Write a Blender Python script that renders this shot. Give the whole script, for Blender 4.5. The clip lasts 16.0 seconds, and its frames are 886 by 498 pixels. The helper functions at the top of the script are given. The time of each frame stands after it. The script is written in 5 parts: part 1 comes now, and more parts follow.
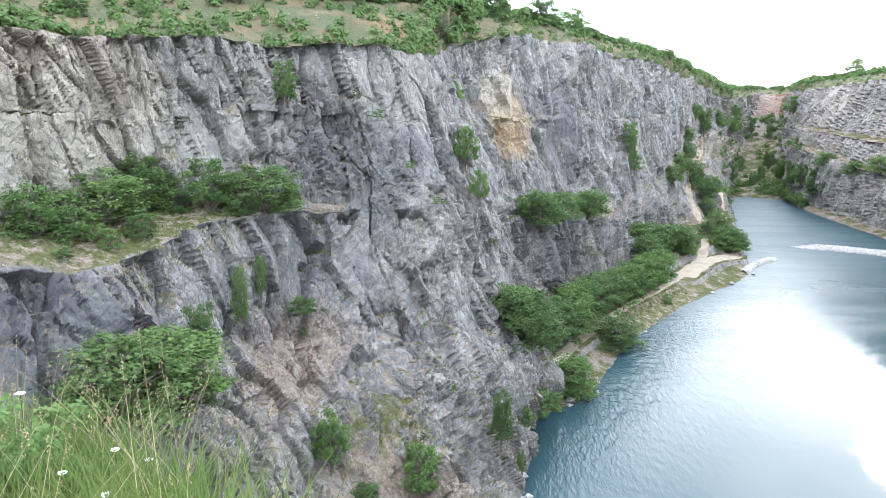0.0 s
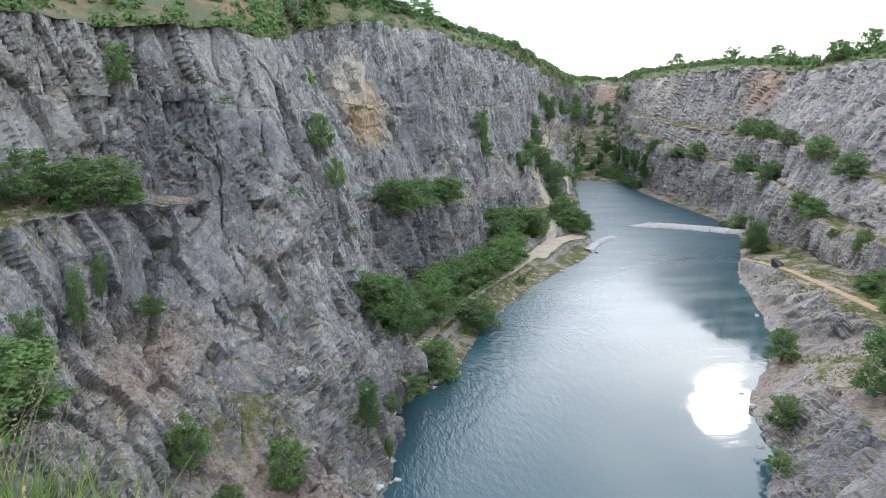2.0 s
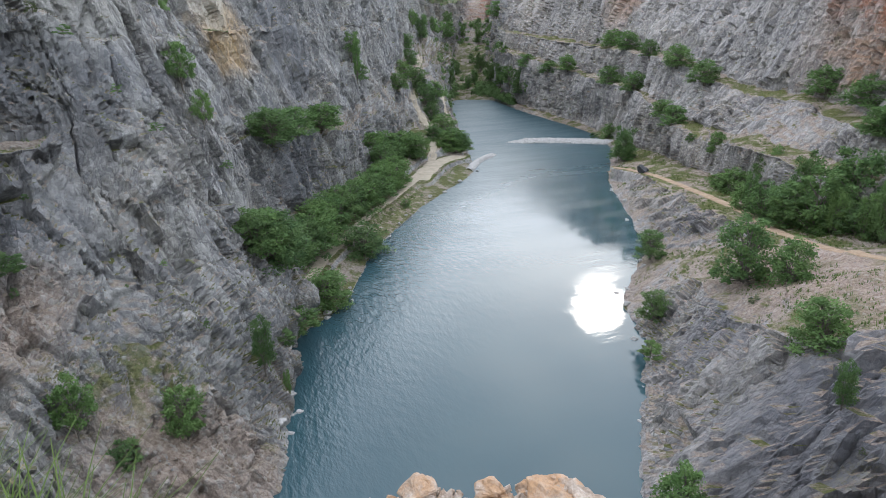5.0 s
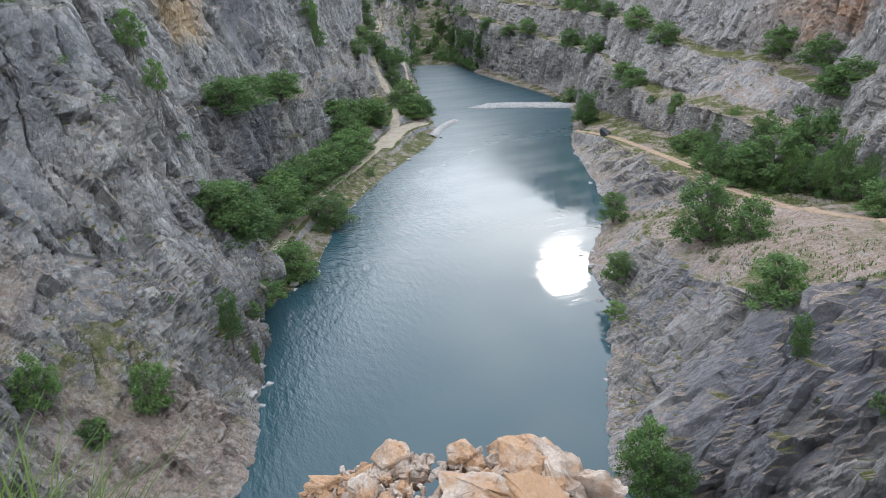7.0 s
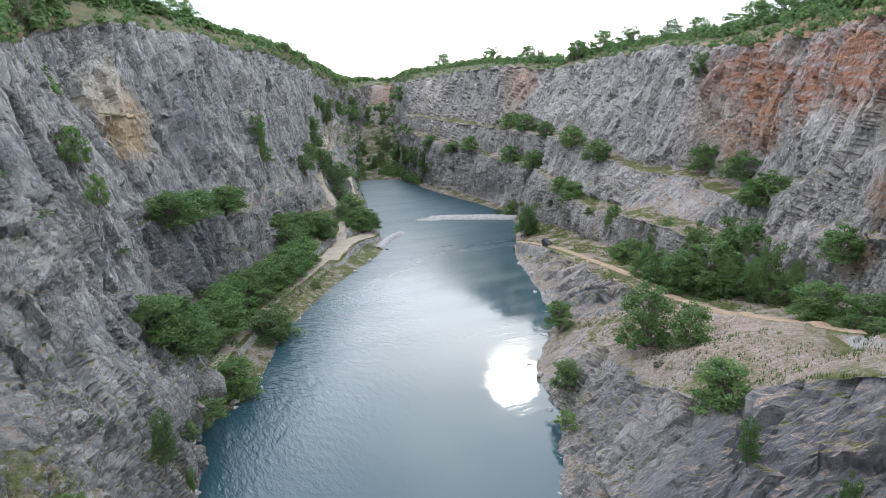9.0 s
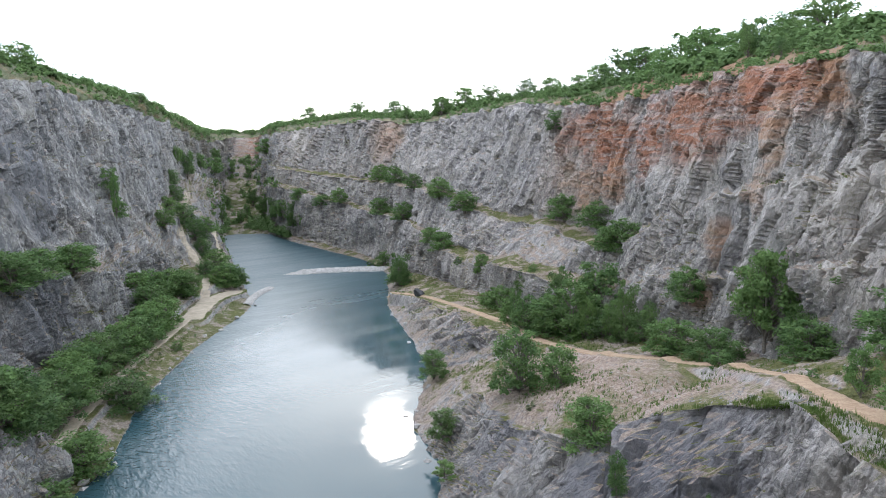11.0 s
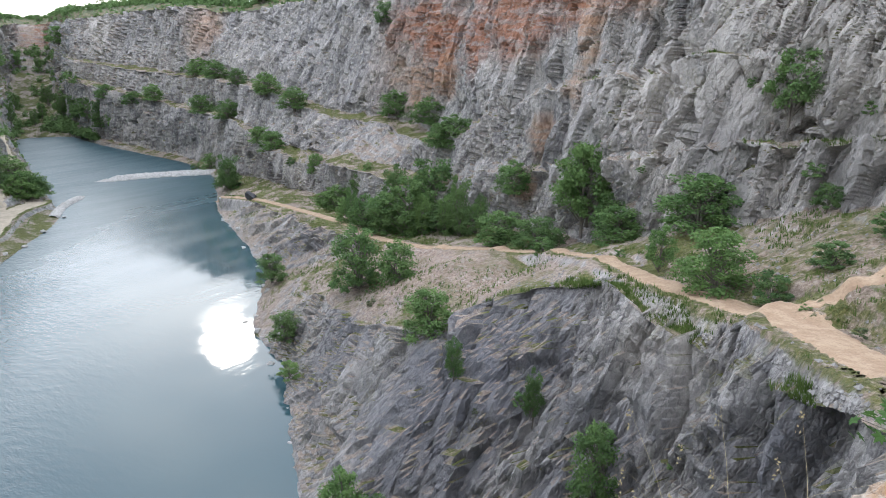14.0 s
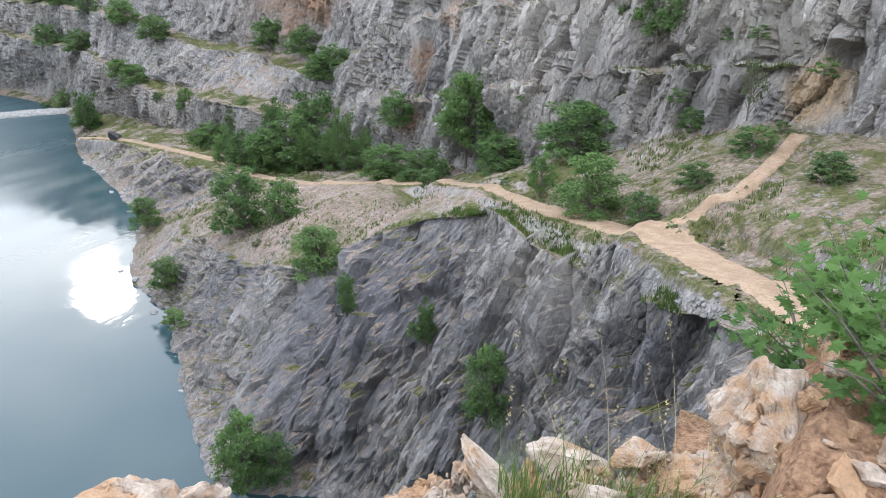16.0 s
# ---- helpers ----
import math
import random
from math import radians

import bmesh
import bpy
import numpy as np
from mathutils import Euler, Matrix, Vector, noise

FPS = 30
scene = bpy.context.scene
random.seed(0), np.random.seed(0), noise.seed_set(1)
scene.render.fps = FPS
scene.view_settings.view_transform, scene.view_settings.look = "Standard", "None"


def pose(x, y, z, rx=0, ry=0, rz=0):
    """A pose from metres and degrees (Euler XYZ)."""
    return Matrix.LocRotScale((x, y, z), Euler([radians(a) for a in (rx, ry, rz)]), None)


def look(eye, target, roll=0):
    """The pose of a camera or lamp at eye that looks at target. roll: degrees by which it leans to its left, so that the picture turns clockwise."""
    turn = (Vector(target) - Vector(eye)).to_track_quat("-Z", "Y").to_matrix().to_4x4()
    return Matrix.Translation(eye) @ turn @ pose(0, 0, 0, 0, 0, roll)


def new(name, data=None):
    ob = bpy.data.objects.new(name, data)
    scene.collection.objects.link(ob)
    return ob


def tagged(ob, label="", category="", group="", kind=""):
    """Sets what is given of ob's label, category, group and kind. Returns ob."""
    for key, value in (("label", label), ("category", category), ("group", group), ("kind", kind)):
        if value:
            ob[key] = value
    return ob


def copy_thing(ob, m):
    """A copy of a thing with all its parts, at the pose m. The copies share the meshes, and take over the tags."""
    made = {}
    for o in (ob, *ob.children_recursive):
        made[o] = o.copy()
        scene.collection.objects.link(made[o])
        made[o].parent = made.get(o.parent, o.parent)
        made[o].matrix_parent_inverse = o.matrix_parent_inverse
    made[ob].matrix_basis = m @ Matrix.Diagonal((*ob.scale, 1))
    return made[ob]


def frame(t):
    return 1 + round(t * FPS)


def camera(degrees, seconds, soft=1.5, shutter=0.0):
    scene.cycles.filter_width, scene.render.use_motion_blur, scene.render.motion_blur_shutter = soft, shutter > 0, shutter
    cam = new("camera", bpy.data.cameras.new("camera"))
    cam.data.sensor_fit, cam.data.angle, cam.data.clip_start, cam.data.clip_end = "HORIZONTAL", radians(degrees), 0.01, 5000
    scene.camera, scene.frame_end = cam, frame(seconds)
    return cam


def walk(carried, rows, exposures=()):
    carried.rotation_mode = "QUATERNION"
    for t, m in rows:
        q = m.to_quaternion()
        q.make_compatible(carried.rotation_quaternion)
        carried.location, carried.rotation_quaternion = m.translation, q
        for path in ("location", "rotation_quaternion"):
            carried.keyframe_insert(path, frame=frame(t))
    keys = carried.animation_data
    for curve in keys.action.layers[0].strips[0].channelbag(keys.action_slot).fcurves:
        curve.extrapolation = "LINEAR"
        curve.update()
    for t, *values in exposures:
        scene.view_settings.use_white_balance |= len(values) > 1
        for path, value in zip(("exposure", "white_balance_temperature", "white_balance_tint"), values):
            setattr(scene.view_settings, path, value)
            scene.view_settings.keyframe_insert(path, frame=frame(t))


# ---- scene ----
cam = camera(67.29, 16.0, soft=0.9)
EYE = (0.0, 0.0, 60.0)
PATH = [
    (0.0, pose(*EYE, 77.86, -0.46, -0.00)),
    (0.5, pose(*EYE, 76.85, -0.30, -3.45)),
    (1.0, pose(*EYE, 76.45, -0.48, -6.55)),
    (1.5, pose(*EYE, 77.12, -0.82, -9.41)),
    (2.0, pose(*EYE, 76.96, -0.96, -12.23)),
    (2.5, pose(*EYE, 76.48, -0.93, -14.48)),
    (3.0, pose(*EYE, 75.76, -0.41, -15.65)),
    (3.5, pose(*EYE, 75.33, 0.04, -17.29)),
    (4.0, pose(*EYE, 74.96, 0.32, -19.73)),
    (4.5, pose(*EYE, 72.70, 0.47, -21.54)),
    (7.0, pose(*EYE, 67.72, 1.26, -26.26)),
    (7.5, pose(*EYE, 70.36, 1.12, -26.70)),
    (8.0, pose(*EYE, 72.99, 0.96, -27.65)),
    (10.5, pose(*EYE, 81.29, 0.75, -38.75)),
    (11.0, pose(*EYE, 81.44, 0.53, -42.02)),
    (11.5, pose(*EYE, 80.92, 0.40, -44.59)),
    (12.0, pose(*EYE, 80.23, 0.35, -47.07)),
    (12.5, pose(*EYE, 79.18, -0.02, -49.25)),
    (13.0, pose(*EYE, 76.96, -0.07, -51.73)),
    (13.5, pose(*EYE, 74.94, -0.09, -54.07)),
    (14.0, pose(*EYE, 72.72, -0.27, -56.18)),
    (14.5, pose(*EYE, 71.19, -0.21, -58.37)),
    (15.0, pose(*EYE, 70.00, -0.29, -60.81)),
    (15.5, pose(*EYE, 68.58, -0.72, -63.18)),
    (16.0, pose(*EYE, 67.09, -0.86, -66.18)),
]
walk(cam, PATH, [(0.0, 1.38), (1.5, 0.88), (3.5, 0.48), (7.0, 0.55), (11.0, 0.58), (13.5, 0.62), (16.0, 0.84)])

# ---- light: overcast sky, the sun a soft bright patch low in the clouds over the far end ----
SUN_AZ, SUN_EL = 37.0, 24.0
world = bpy.data.worlds.new("overcast_sky")
scene.world = world
world.use_nodes = True
wn, wl = world.node_tree.nodes, world.node_tree.links
wn.clear()
w_out = wn.new("ShaderNodeOutputWorld")
w_bg = wn.new("ShaderNodeBackground")
w_sky = wn.new("ShaderNodeTexSky")
w_sky.sky_type = "NISHITA"
w_sky.sun_disc = False
w_sky.sun_elevation = radians(SUN_EL)
w_sky.sun_rotation = radians(SUN_AZ)
w_tc = wn.new("ShaderNodeTexCoord")
w_map = wn.new("ShaderNodeMapping")
w_map.inputs["Scale"].default_value = (1.6, 1.6, 4.5)
w_noise = wn.new("ShaderNodeTexNoise")
w_noise.inputs["Scale"].default_value = 1.7
w_noise.inputs["Detail"].default_value = 5.0
w_ramp = wn.new("ShaderNodeValToRGB")
w_ramp.color_ramp.elements[0].position = 0.34
w_ramp.color_ramp.elements[0].color = (0.60, 0.70, 0.88, 1)
w_ramp.color_ramp.elements[1].position = 0.62
w_ramp.color_ramp.elements[1].color = (1.12, 1.18, 1.28, 1)
w_mul = wn.new("ShaderNodeVectorMath")
w_mul.operation = "SCALE"
w_mul.inputs["Scale"].default_value = 0.10
w_mix = wn.new("ShaderNodeMix")
w_mix.data_type = "RGBA"
w_mix.inputs["Factor"].default_value = 0.85
wl.new(w_tc.outputs["Generated"], w_map.inputs["Vector"])
wl.new(w_map.outputs["Vector"], w_noise.inputs["Vector"])
wl.new(w_noise.outputs["Fac"], w_ramp.inputs["Fac"])
wl.new(w_sky.outputs["Color"], w_mul.inputs[0])
wl.new(w_mul.outputs["Vector"], w_mix.inputs["A"])
wl.new(w_ramp.outputs["Color"], w_mix.inputs["B"])
# thin cloud round the sun is brighter
w_dot = wn.new("ShaderNodeVectorMath")
w_dot.operation = "DOT_PRODUCT"
w_dot.inputs[1].default_value = (math.sin(radians(SUN_AZ)) * math.cos(radians(SUN_EL)), math.cos(radians(SUN_AZ)) * math.cos(radians(SUN_EL)), math.sin(radians(SUN_EL)))
w_glow = wn.new("ShaderNodeMapRange")
w_glow.inputs["From Min"].default_value, w_glow.inputs["From Max"].default_value = 0.78, 1.0
w_glow.inputs["To Min"].default_value, w_glow.inputs["To Max"].default_value = 1.0, 1.25
w_lit = wn.new("ShaderNodeVectorMath")
w_lit.operation = "SCALE"
wl.new(w_tc.outputs["Generated"], w_dot.inputs[0])
wl.new(w_dot.outputs["Value"], w_glow.inputs["Value"])
wl.new(w_mix.outputs["Result"], w_lit.inputs[0])
wl.new(w_glow.outputs["Result"], w_lit.inputs["Scale"])
wl.new(w_lit.outputs["Vector"], w_bg.inputs["Color"])
wl.new(w_bg.outputs["Background"], w_out.inputs["Surface"])
w_bg.inputs["Strength"].default_value = 2.1

sun = new("sun", bpy.data.lights.new("sun", "SUN"))
sun.data.energy = 0.07
sun.data.angle = radians(4.2)
sun.data.color = (1.0, 0.94, 0.85)
sun_dir = Vector((math.sin(radians(SUN_AZ)) * math.cos(radians(SUN_EL)), math.cos(radians(SUN_AZ)) * math.cos(radians(SUN_EL)), math.sin(radians(SUN_EL))))
sun.matrix_world = look(sun_dir * 400, (0, 0, 0))

# ---- materials ----
def material(name):
    m = bpy.data.materials.new(name)
    m.use_nodes = True
    nt = m.node_tree
    return m, nt, nt.nodes["Principled BSDF"]


class Nodes:
    """Short hand for wiring shader nodes."""

    def __init__(self, nt):
        self.nt = nt
        self.geo = nt.nodes.new("ShaderNodeNewGeometry")
        self.pos = self.geo.outputs["Position"]

    def put(self, socket, value):
        if isinstance(value, bpy.types.NodeSocket):
            self.nt.links.new(value, socket)
        elif isinstance(value, tuple) and len(value) == 3 and socket.type == "RGBA":
            socket.default_value = (*value, 1)
        else:
            socket.default_value = value

    def math(self, op, a, b=0.0, clamp=False):
        n = self.nt.nodes.new("ShaderNodeMath")
        n.operation, n.use_clamp = op, clamp
        self.put(n.inputs[0], a)
        self.put(n.inputs[1], b)
        return n.outputs[0]

    def scaled(self, scale, rot=(0, 0, 0), vec=None):
        n = self.nt.nodes.new("ShaderNodeMapping")
        self.put(n.inputs["Vector"], vec or self.pos)
        n.inputs["Rotation"].default_value = [radians(a) for a in rot]
        n.inputs["Scale"].default_value = scale
        return n.outputs[0]

    def noise(self, scale, detail=3.0, rough=0.55, vec=None, distort=0.0):
        n = self.nt.nodes.new("ShaderNodeTexNoise")
        self.put(n.inputs["Vector"], vec or self.pos)
        n.inputs["Scale"].default_value = scale
        n.inputs["Detail"].default_value = detail
        n.inputs["Roughness"].default_value = rough
        n.inputs["Distortion"].default_value = distort
        return n.outputs["Fac"]

    def cells(self, scale, vec=None, feature="F1", out="Distance", rand=1.0):
        n = self.nt.nodes.new("ShaderNodeTexVoronoi")
        n.feature = feature
        self.put(n.inputs["Vector"], vec or self.pos)
        n.inputs["Scale"].default_value = scale
        n.inputs["Randomness"].default_value = rand
        return n.outputs[out]

    def ramp(self, fac, lo, hi, a=0.0, b=1.0):
        n = self.nt.nodes.new("ShaderNodeMapRange")
        n.interpolation_type = "SMOOTHSTEP"
        self.put(n.inputs["Value"], fac)
        for k, v in (("From Min", lo), ("From Max", hi), ("To Min", a), ("To Max", b)):
            n.inputs[k].default_value = v
        return n.outputs["Result"]

    def mix(self, fac, a, b, blend="MIX"):
        n = self.nt.nodes.new("ShaderNodeMix")
        n.data_type, n.blend_type = "RGBA", blend
        self.put(n.inputs["Factor"], fac)
        self.put(n.inputs["A"], a)
        self.put(n.inputs["B"], b)
        return n.outputs["Result"]

    def part_of(self, vec, axis):
        n = self.nt.nodes.new("ShaderNodeSeparateXYZ")
        self.put(n.inputs[0], vec)
        return n.outputs[axis]

    def near(self, centre, radius, soft, wobble):
        """1 inside a roughly round patch about a place, 0 outside, with an edge broken up by wobble."""
        n = self.nt.nodes.new("ShaderNodeVectorMath")
        n.operation = "DISTANCE"
        self.put(n.inputs[0], self.pos)
        n.inputs[1].default_value = centre
        d = self.math("ADD", n.outputs["Value"], self.math("MULTIPLY", self.math("SUBTRACT", wobble, 0.5), radius * 1.6))
        return self.ramp(d, radius - soft, radius + soft, 1.0, 0.0)

    def bump(self, height, strength, distance, normal=None):
        n = self.nt.nodes.new("ShaderNodeBump")
        n.inputs["Strength"].default_value = strength
        n.inputs["Distance"].default_value = distance
        self.put(n.inputs["Height"], height)
        if normal:
            self.put(n.inputs["Normal"], normal)
        return n.outputs[0]


def rock_material(name, dip, tone, strata, weather):
    """Broken limestone; dip turns the long axis of its blocks the way the beds of that wall stand."""
    m, nt, bsdf = material(name)
    g = Nodes(nt)
    big = g.noise(0.035, 4.0)
    mid = g.noise(0.22, 6.0, 0.65)
    fine = g.noise(2.2, 6.0, 0.7)
    grit = g.noise(6.5, 4.0, 0.75)
    # block faces at three sizes, long in the direction of the beds
    waver = nt.nodes.new("ShaderNodeTexNoise")
    g.put(waver.inputs["Vector"], g.pos)
    waver.inputs["Scale"].default_value = 0.7
    waver.inputs["Detail"].default_value = 4.0
    bent = nt.nodes.new("ShaderNodeVectorMath")
    bent.operation = "MULTIPLY_ADD"
    g.put(bent.inputs[0], waver.outputs["Color"])
    bent.inputs[1].default_value = (1.1, 1.1, 1.1)
    g.put(bent.inputs[2], g.pos)
    turned = nt.nodes.new("ShaderNodeVectorRotate")
    turned.rotation_type = "EULER_XYZ"
    turned.inputs["Rotation"].default_value = [radians(a) for a in dip]
    g.put(turned.inputs["Vector"], bent.outputs[0])
    beds = turned.outputs[0]
    slab_at, block_at, chip_at = g.scaled((1.0, 1.5, 0.30), vec=beds), g.scaled((1.0, 1.3, 0.52), vec=beds), g.scaled((1.0, 1.2, 0.68), vec=beds)
    slab = g.part_of(g.cells(0.20, slab_at, "F1", "Color"), "X")
    block = g.part_of(g.cells(0.62, block_at, "F1", "Color"), "X")
    chip = g.part_of(g.cells(1.9, chip_at, "F1", "Color"), "X")
    wide_edge = g.cells(0.20, slab_at, "DISTANCE_TO_EDGE")
    block_edge = g.cells(0.62, block_at, "DISTANCE_TO_EDGE")
    chip_edge = g.cells(1.9, chip_at, "DISTANCE_TO_EDGE")
    fluting = g.noise(0.9, 6.0, 0.7, g.scaled((1.0, 1.0, 0.12), vec=beds))
    col = g.mix(g.ramp(mid, 0.34, 0.66), tuple(c * 0.80 for c in tone), tuple(c * 1.12 for c in tone))
    col = g.mix(g.ramp(big, 0.46, 0.64, 0.0, 0.5), col, (0.40, 0.365, 0.315))
    col = g.mix(g.ramp(slab, 0.60, 0.95, 0.0, 0.45), col, (0.45, 0.445, 0.435))
    col = g.mix(g.ramp(slab, 0.38, 0.05, 0.0, 0.45), col, (0.185, 0.19, 0.21))
    col = g.mix(g.ramp(block, 0.50, 0.95, 0.0, 0.50), col, (0.48, 0.47, 0.455))
    col = g.mix(g.ramp(block, 0.45, 0.05, 0.0, 0.45), col, (0.19, 0.195, 0.21))
    col = g.mix(g.ramp(chip, 0.55, 0.95, 0.0, 0.45), col, (0.52, 0.51, 0.49))
    col = g.mix(g.ramp(chip, 0.40, 0.05, 0.0, 0.40), col, (0.18, 0.183, 0.195))
    col = g.mix(g.ramp(fluting, 0.52, 0.68, 0.0, 0.30), col, (0.175, 0.178, 0.19))
    col = g.mix(g.ramp(fluting, 0.46, 0.32, 0.0, 0.22), col, (0.47, 0.46, 0.44))
    nz = g.part_of(g.geo.outputs["Normal"], "Z")
    # open joints, where the rock is broken up
    broken = g.ramp(g.noise(0.085, 4.0, 0.6), 0.40, 0.54, 0.35, 1.0)
    gap = g.math("MAXIMUM", g.ramp(wide_edge, 0.0, 0.022, 1.0, 0.0), g.math("MULTIPLY", g.ramp(block_edge, 0.0, 0.05, 1.0, 0.0), 0.75))
    gap = g.math("MULTIPLY", g.math("MAXIMUM", gap, g.math("MULTIPLY", g.ramp(chip_edge, 0.0, 0.08, 1.0, 0.0), 0.45)), broken)
    col = g.mix(g.math("MULTIPLY", gap, 0.70), col, (0.12, 0.12, 0.126))
    rust = g.noise(0.12, 6.0, 0.7)
    level = g.noise(1.0, 5.0, 0.7, g.scaled((0.10, 0.10, 0.75), (5, -7, 0), bent.outputs[0]))
    for centre, radius, tint, amount in PATCHES:
        stripe = g.ramp(level, 0.60, 0.44, amount * 0.35, amount) if tint in (RED, ORANGE) else g.ramp(fluting, 0.66, 0.40, amount * 0.5, amount)
        spot = g.math("MULTIPLY", g.near(centre, radius, radius * 0.45, rust), g.math("MULTIPLY", stripe, g.ramp(gap, 0.0, 1.0, 1.0, 0.45)))
        col = g.mix(spot, col, tint)
    col = g.mix(g.ramp(fine, 0.35, 0.75, 0.0, 0.35), col, (0.66, 0.65, 0.64), "OVERLAY")
    col = g.mix(g.ramp(grit, 0.54, 0.70, 0.0, 0.18), col, (0.16, 0.16, 0.168))
    # lichen and dry moss in the cracks
    col = g.mix(g.math("MULTIPLY", g.ramp(g.noise(0.16, 6.0, 0.7), 0.54, 0.66), g.ramp(fine, 0.40, 0.62, 0.0, 0.55)), col, (0.19, 0.18, 0.10))
    # scree and soil lie where the rock is flat, grass where soil has gathered
    flat = g.ramp(g.math("ADD", nz, g.math("MULTIPLY", g.math("SUBTRACT", mid, 0.5), 0.5)), 0.66, 0.86, 0.0, 0.85)
    soil = g.mix(g.ramp(fine, 0.35, 0.65), (0.23, 0.18, 0.145), (0.41, 0.335, 0.275))
    soil = g.mix(g.ramp(g.cells(2.6, None, "F1", "Color"), 0.72, 0.95, 0.0, 0.7), soil, (0.46, 0.43, 0.40))
    col = g.mix(flat, col, soil)
    grass = g.ramp(g.math("ADD", g.noise(0.13, 5.0, 0.7), g.math("MULTIPLY", nz, 0.30)), 0.70, 0.83)
    turf = g.mix(g.ramp(fine, 0.3, 0.7), (0.070, 0.095, 0.026), (0.17, 0.165, 0.06))
    col = g.mix(g.math("MULTIPLY", grass, g.ramp(nz, 0.82, 0.96)), col, turf)
    for centre, radius in (((68, -2, 41), 17.0), ((57, 2, 39), 8.0), ((52, -9, 42), 11.0), ((45, 0, 38), 7.0), ((60, 9, 36), 6.0), ((-42, 74, 46), 11.0), ((-33, 82, 46), 9.0), ((60, 195, 3), 30.0), ((-6, 82, 16), 7.0)):
        lawn = g.math("MULTIPLY", g.near(centre, radius, radius * 0.4, rust), g.ramp(nz, 0.40, 0.66, 0.0, 0.92))
        col = g.mix(lawn, col, g.mix(g.ramp(g.noise(0.6, 4.0, 0.7), 0.46, 0.62), turf, soil))
    scree = g.mix(g.ramp(fine, 0.35, 0.65), (0.27, 0.205, 0.165), (0.45, 0.36, 0.30))
    scree = g.mix(g.ramp(chip, 0.70, 0.95, 0.0, 0.6), scree, (0.48, 0.45, 0.42))
    for centre, radius in (((96, 66, 20), 11.0), ((106, 84, 16), 9.0), ((87, 48, 25), 9.0), ((-18, 89, 28), 4.5), ((1, 77, 5), 9.0), ((-8, 75, 9), 8.0), ((-20, 84, 26), 5.0)):
        col = g.mix(g.math("MULTIPLY", g.near(centre, radius, 4.0, rust), 0.8), col, scree)
    earth = g.mix(g.ramp(g.noise(0.5, 5.0, 0.7), 0.42, 0.60), turf, soil)
    for centre, radius in (((66, -4, 42), 13.0), ((72, 4, 40), 8.0), ((55, -3, 41), 8.0), ((78, 12, 36), 6.0)):
        col = g.mix(g.math("MULTIPLY", g.near(centre, radius, 4.0, rust), g.ramp(nz, 0.20, 0.50, 0.0, 0.85)), col, earth)
    col = g.mix(1.0, col, weather, "MULTIPLY")
    g.put(bsdf.inputs["Base Color"], col)
    bsdf.inputs["Roughness"].default_value = 0.88
    bsdf.inputs["Specular IOR Level"].default_value = 0.25
    # faces tilt between their joints; thin beds stand out
    h = g.math("ADD", g.math("MULTIPLY", g.math("MINIMUM", wide_edge, 0.35), 2.2), g.math("MULTIPLY", g.math("MINIMUM", block_edge, 0.30), 1.3))
    h = g.math("ADD", h, g.math("ADD", g.math("MULTIPLY", g.math("MINIMUM", chip_edge, 0.3), 0.45), g.math("ADD", g.math("MULTIPLY", block, 0.75), g.math("MULTIPLY", chip, 0.30))))
    h = g.math("MULTIPLY", h, broken)
    h = g.math("ADD", h, g.math("ADD", g.math("MULTIPLY", fluting, 0.35), g.math("ADD", g.math("MULTIPLY", fine, 0.5), g.math("MULTIPLY", grit, 0.14))))
    if strata:
        h = g.math("ADD", h, g.math("MULTIPLY", level, strata))
    g.put(bsdf.inputs["Normal"], g.bump(h, 1.0, 0.75))
    return m


def turf_material():
    m, nt, bsdf = material("rough_grass_and_soil")
    g = Nodes(nt)
    mid = g.noise(0.12, 5.0, 0.65)
    fine = g.noise(1.6, 5.0, 0.7)
    grit = g.noise(14.0, 5.0, 0.75)
    col = g.mix(g.ramp(fine, 0.3, 0.7), (0.031, 0.048, 0.015), (0.073, 0.079, 0.031))
    earth = g.mix(fine, (0.172, 0.090, 0.052), (0.267, 0.155, 0.090))
    dry = g.mix(fine, (0.090, 0.069, 0.033), (0.146, 0.107, 0.053))
    col = g.mix(g.ramp(mid, 0.46, 0.60, 0.0, 0.85), col, dry)
    for centre, radius in (((3.0, -0.3, 58), 2.6), ((1.0, 1.8, 58), 1.9)):
        col = g.mix(g.near(centre, radius, 0.5, mid), col, g.mix(g.ramp(grit, 0.35, 0.65), (0.146, 0.073, 0.039), (0.310, 0.181, 0.103)))
    for centre, radius in (((186, 122, 77), 15.0), ((176, 104, 77), 13.0), ((164, 88, 77), 13.0), ((152, 74, 76), 13.0), ((140, 62, 76), 11.0), ((128, 46, 76), 9.0), ((-8, 128, 72), 6.0), ((200, 160, 78), 12.0)):
        col = g.mix(g.math("MULTIPLY", g.near(centre, radius, 6.0, mid), 0.8), col, earth)
    g.put(bsdf.inputs["Base Color"], col)
    bsdf.inputs["Roughness"].default_value = 0.95
    g.put(bsdf.inputs["Normal"], g.bump(g.math("ADD", fine, g.math("MULTIPLY", grit, 0.08)), 0.8, 0.5))
    return m


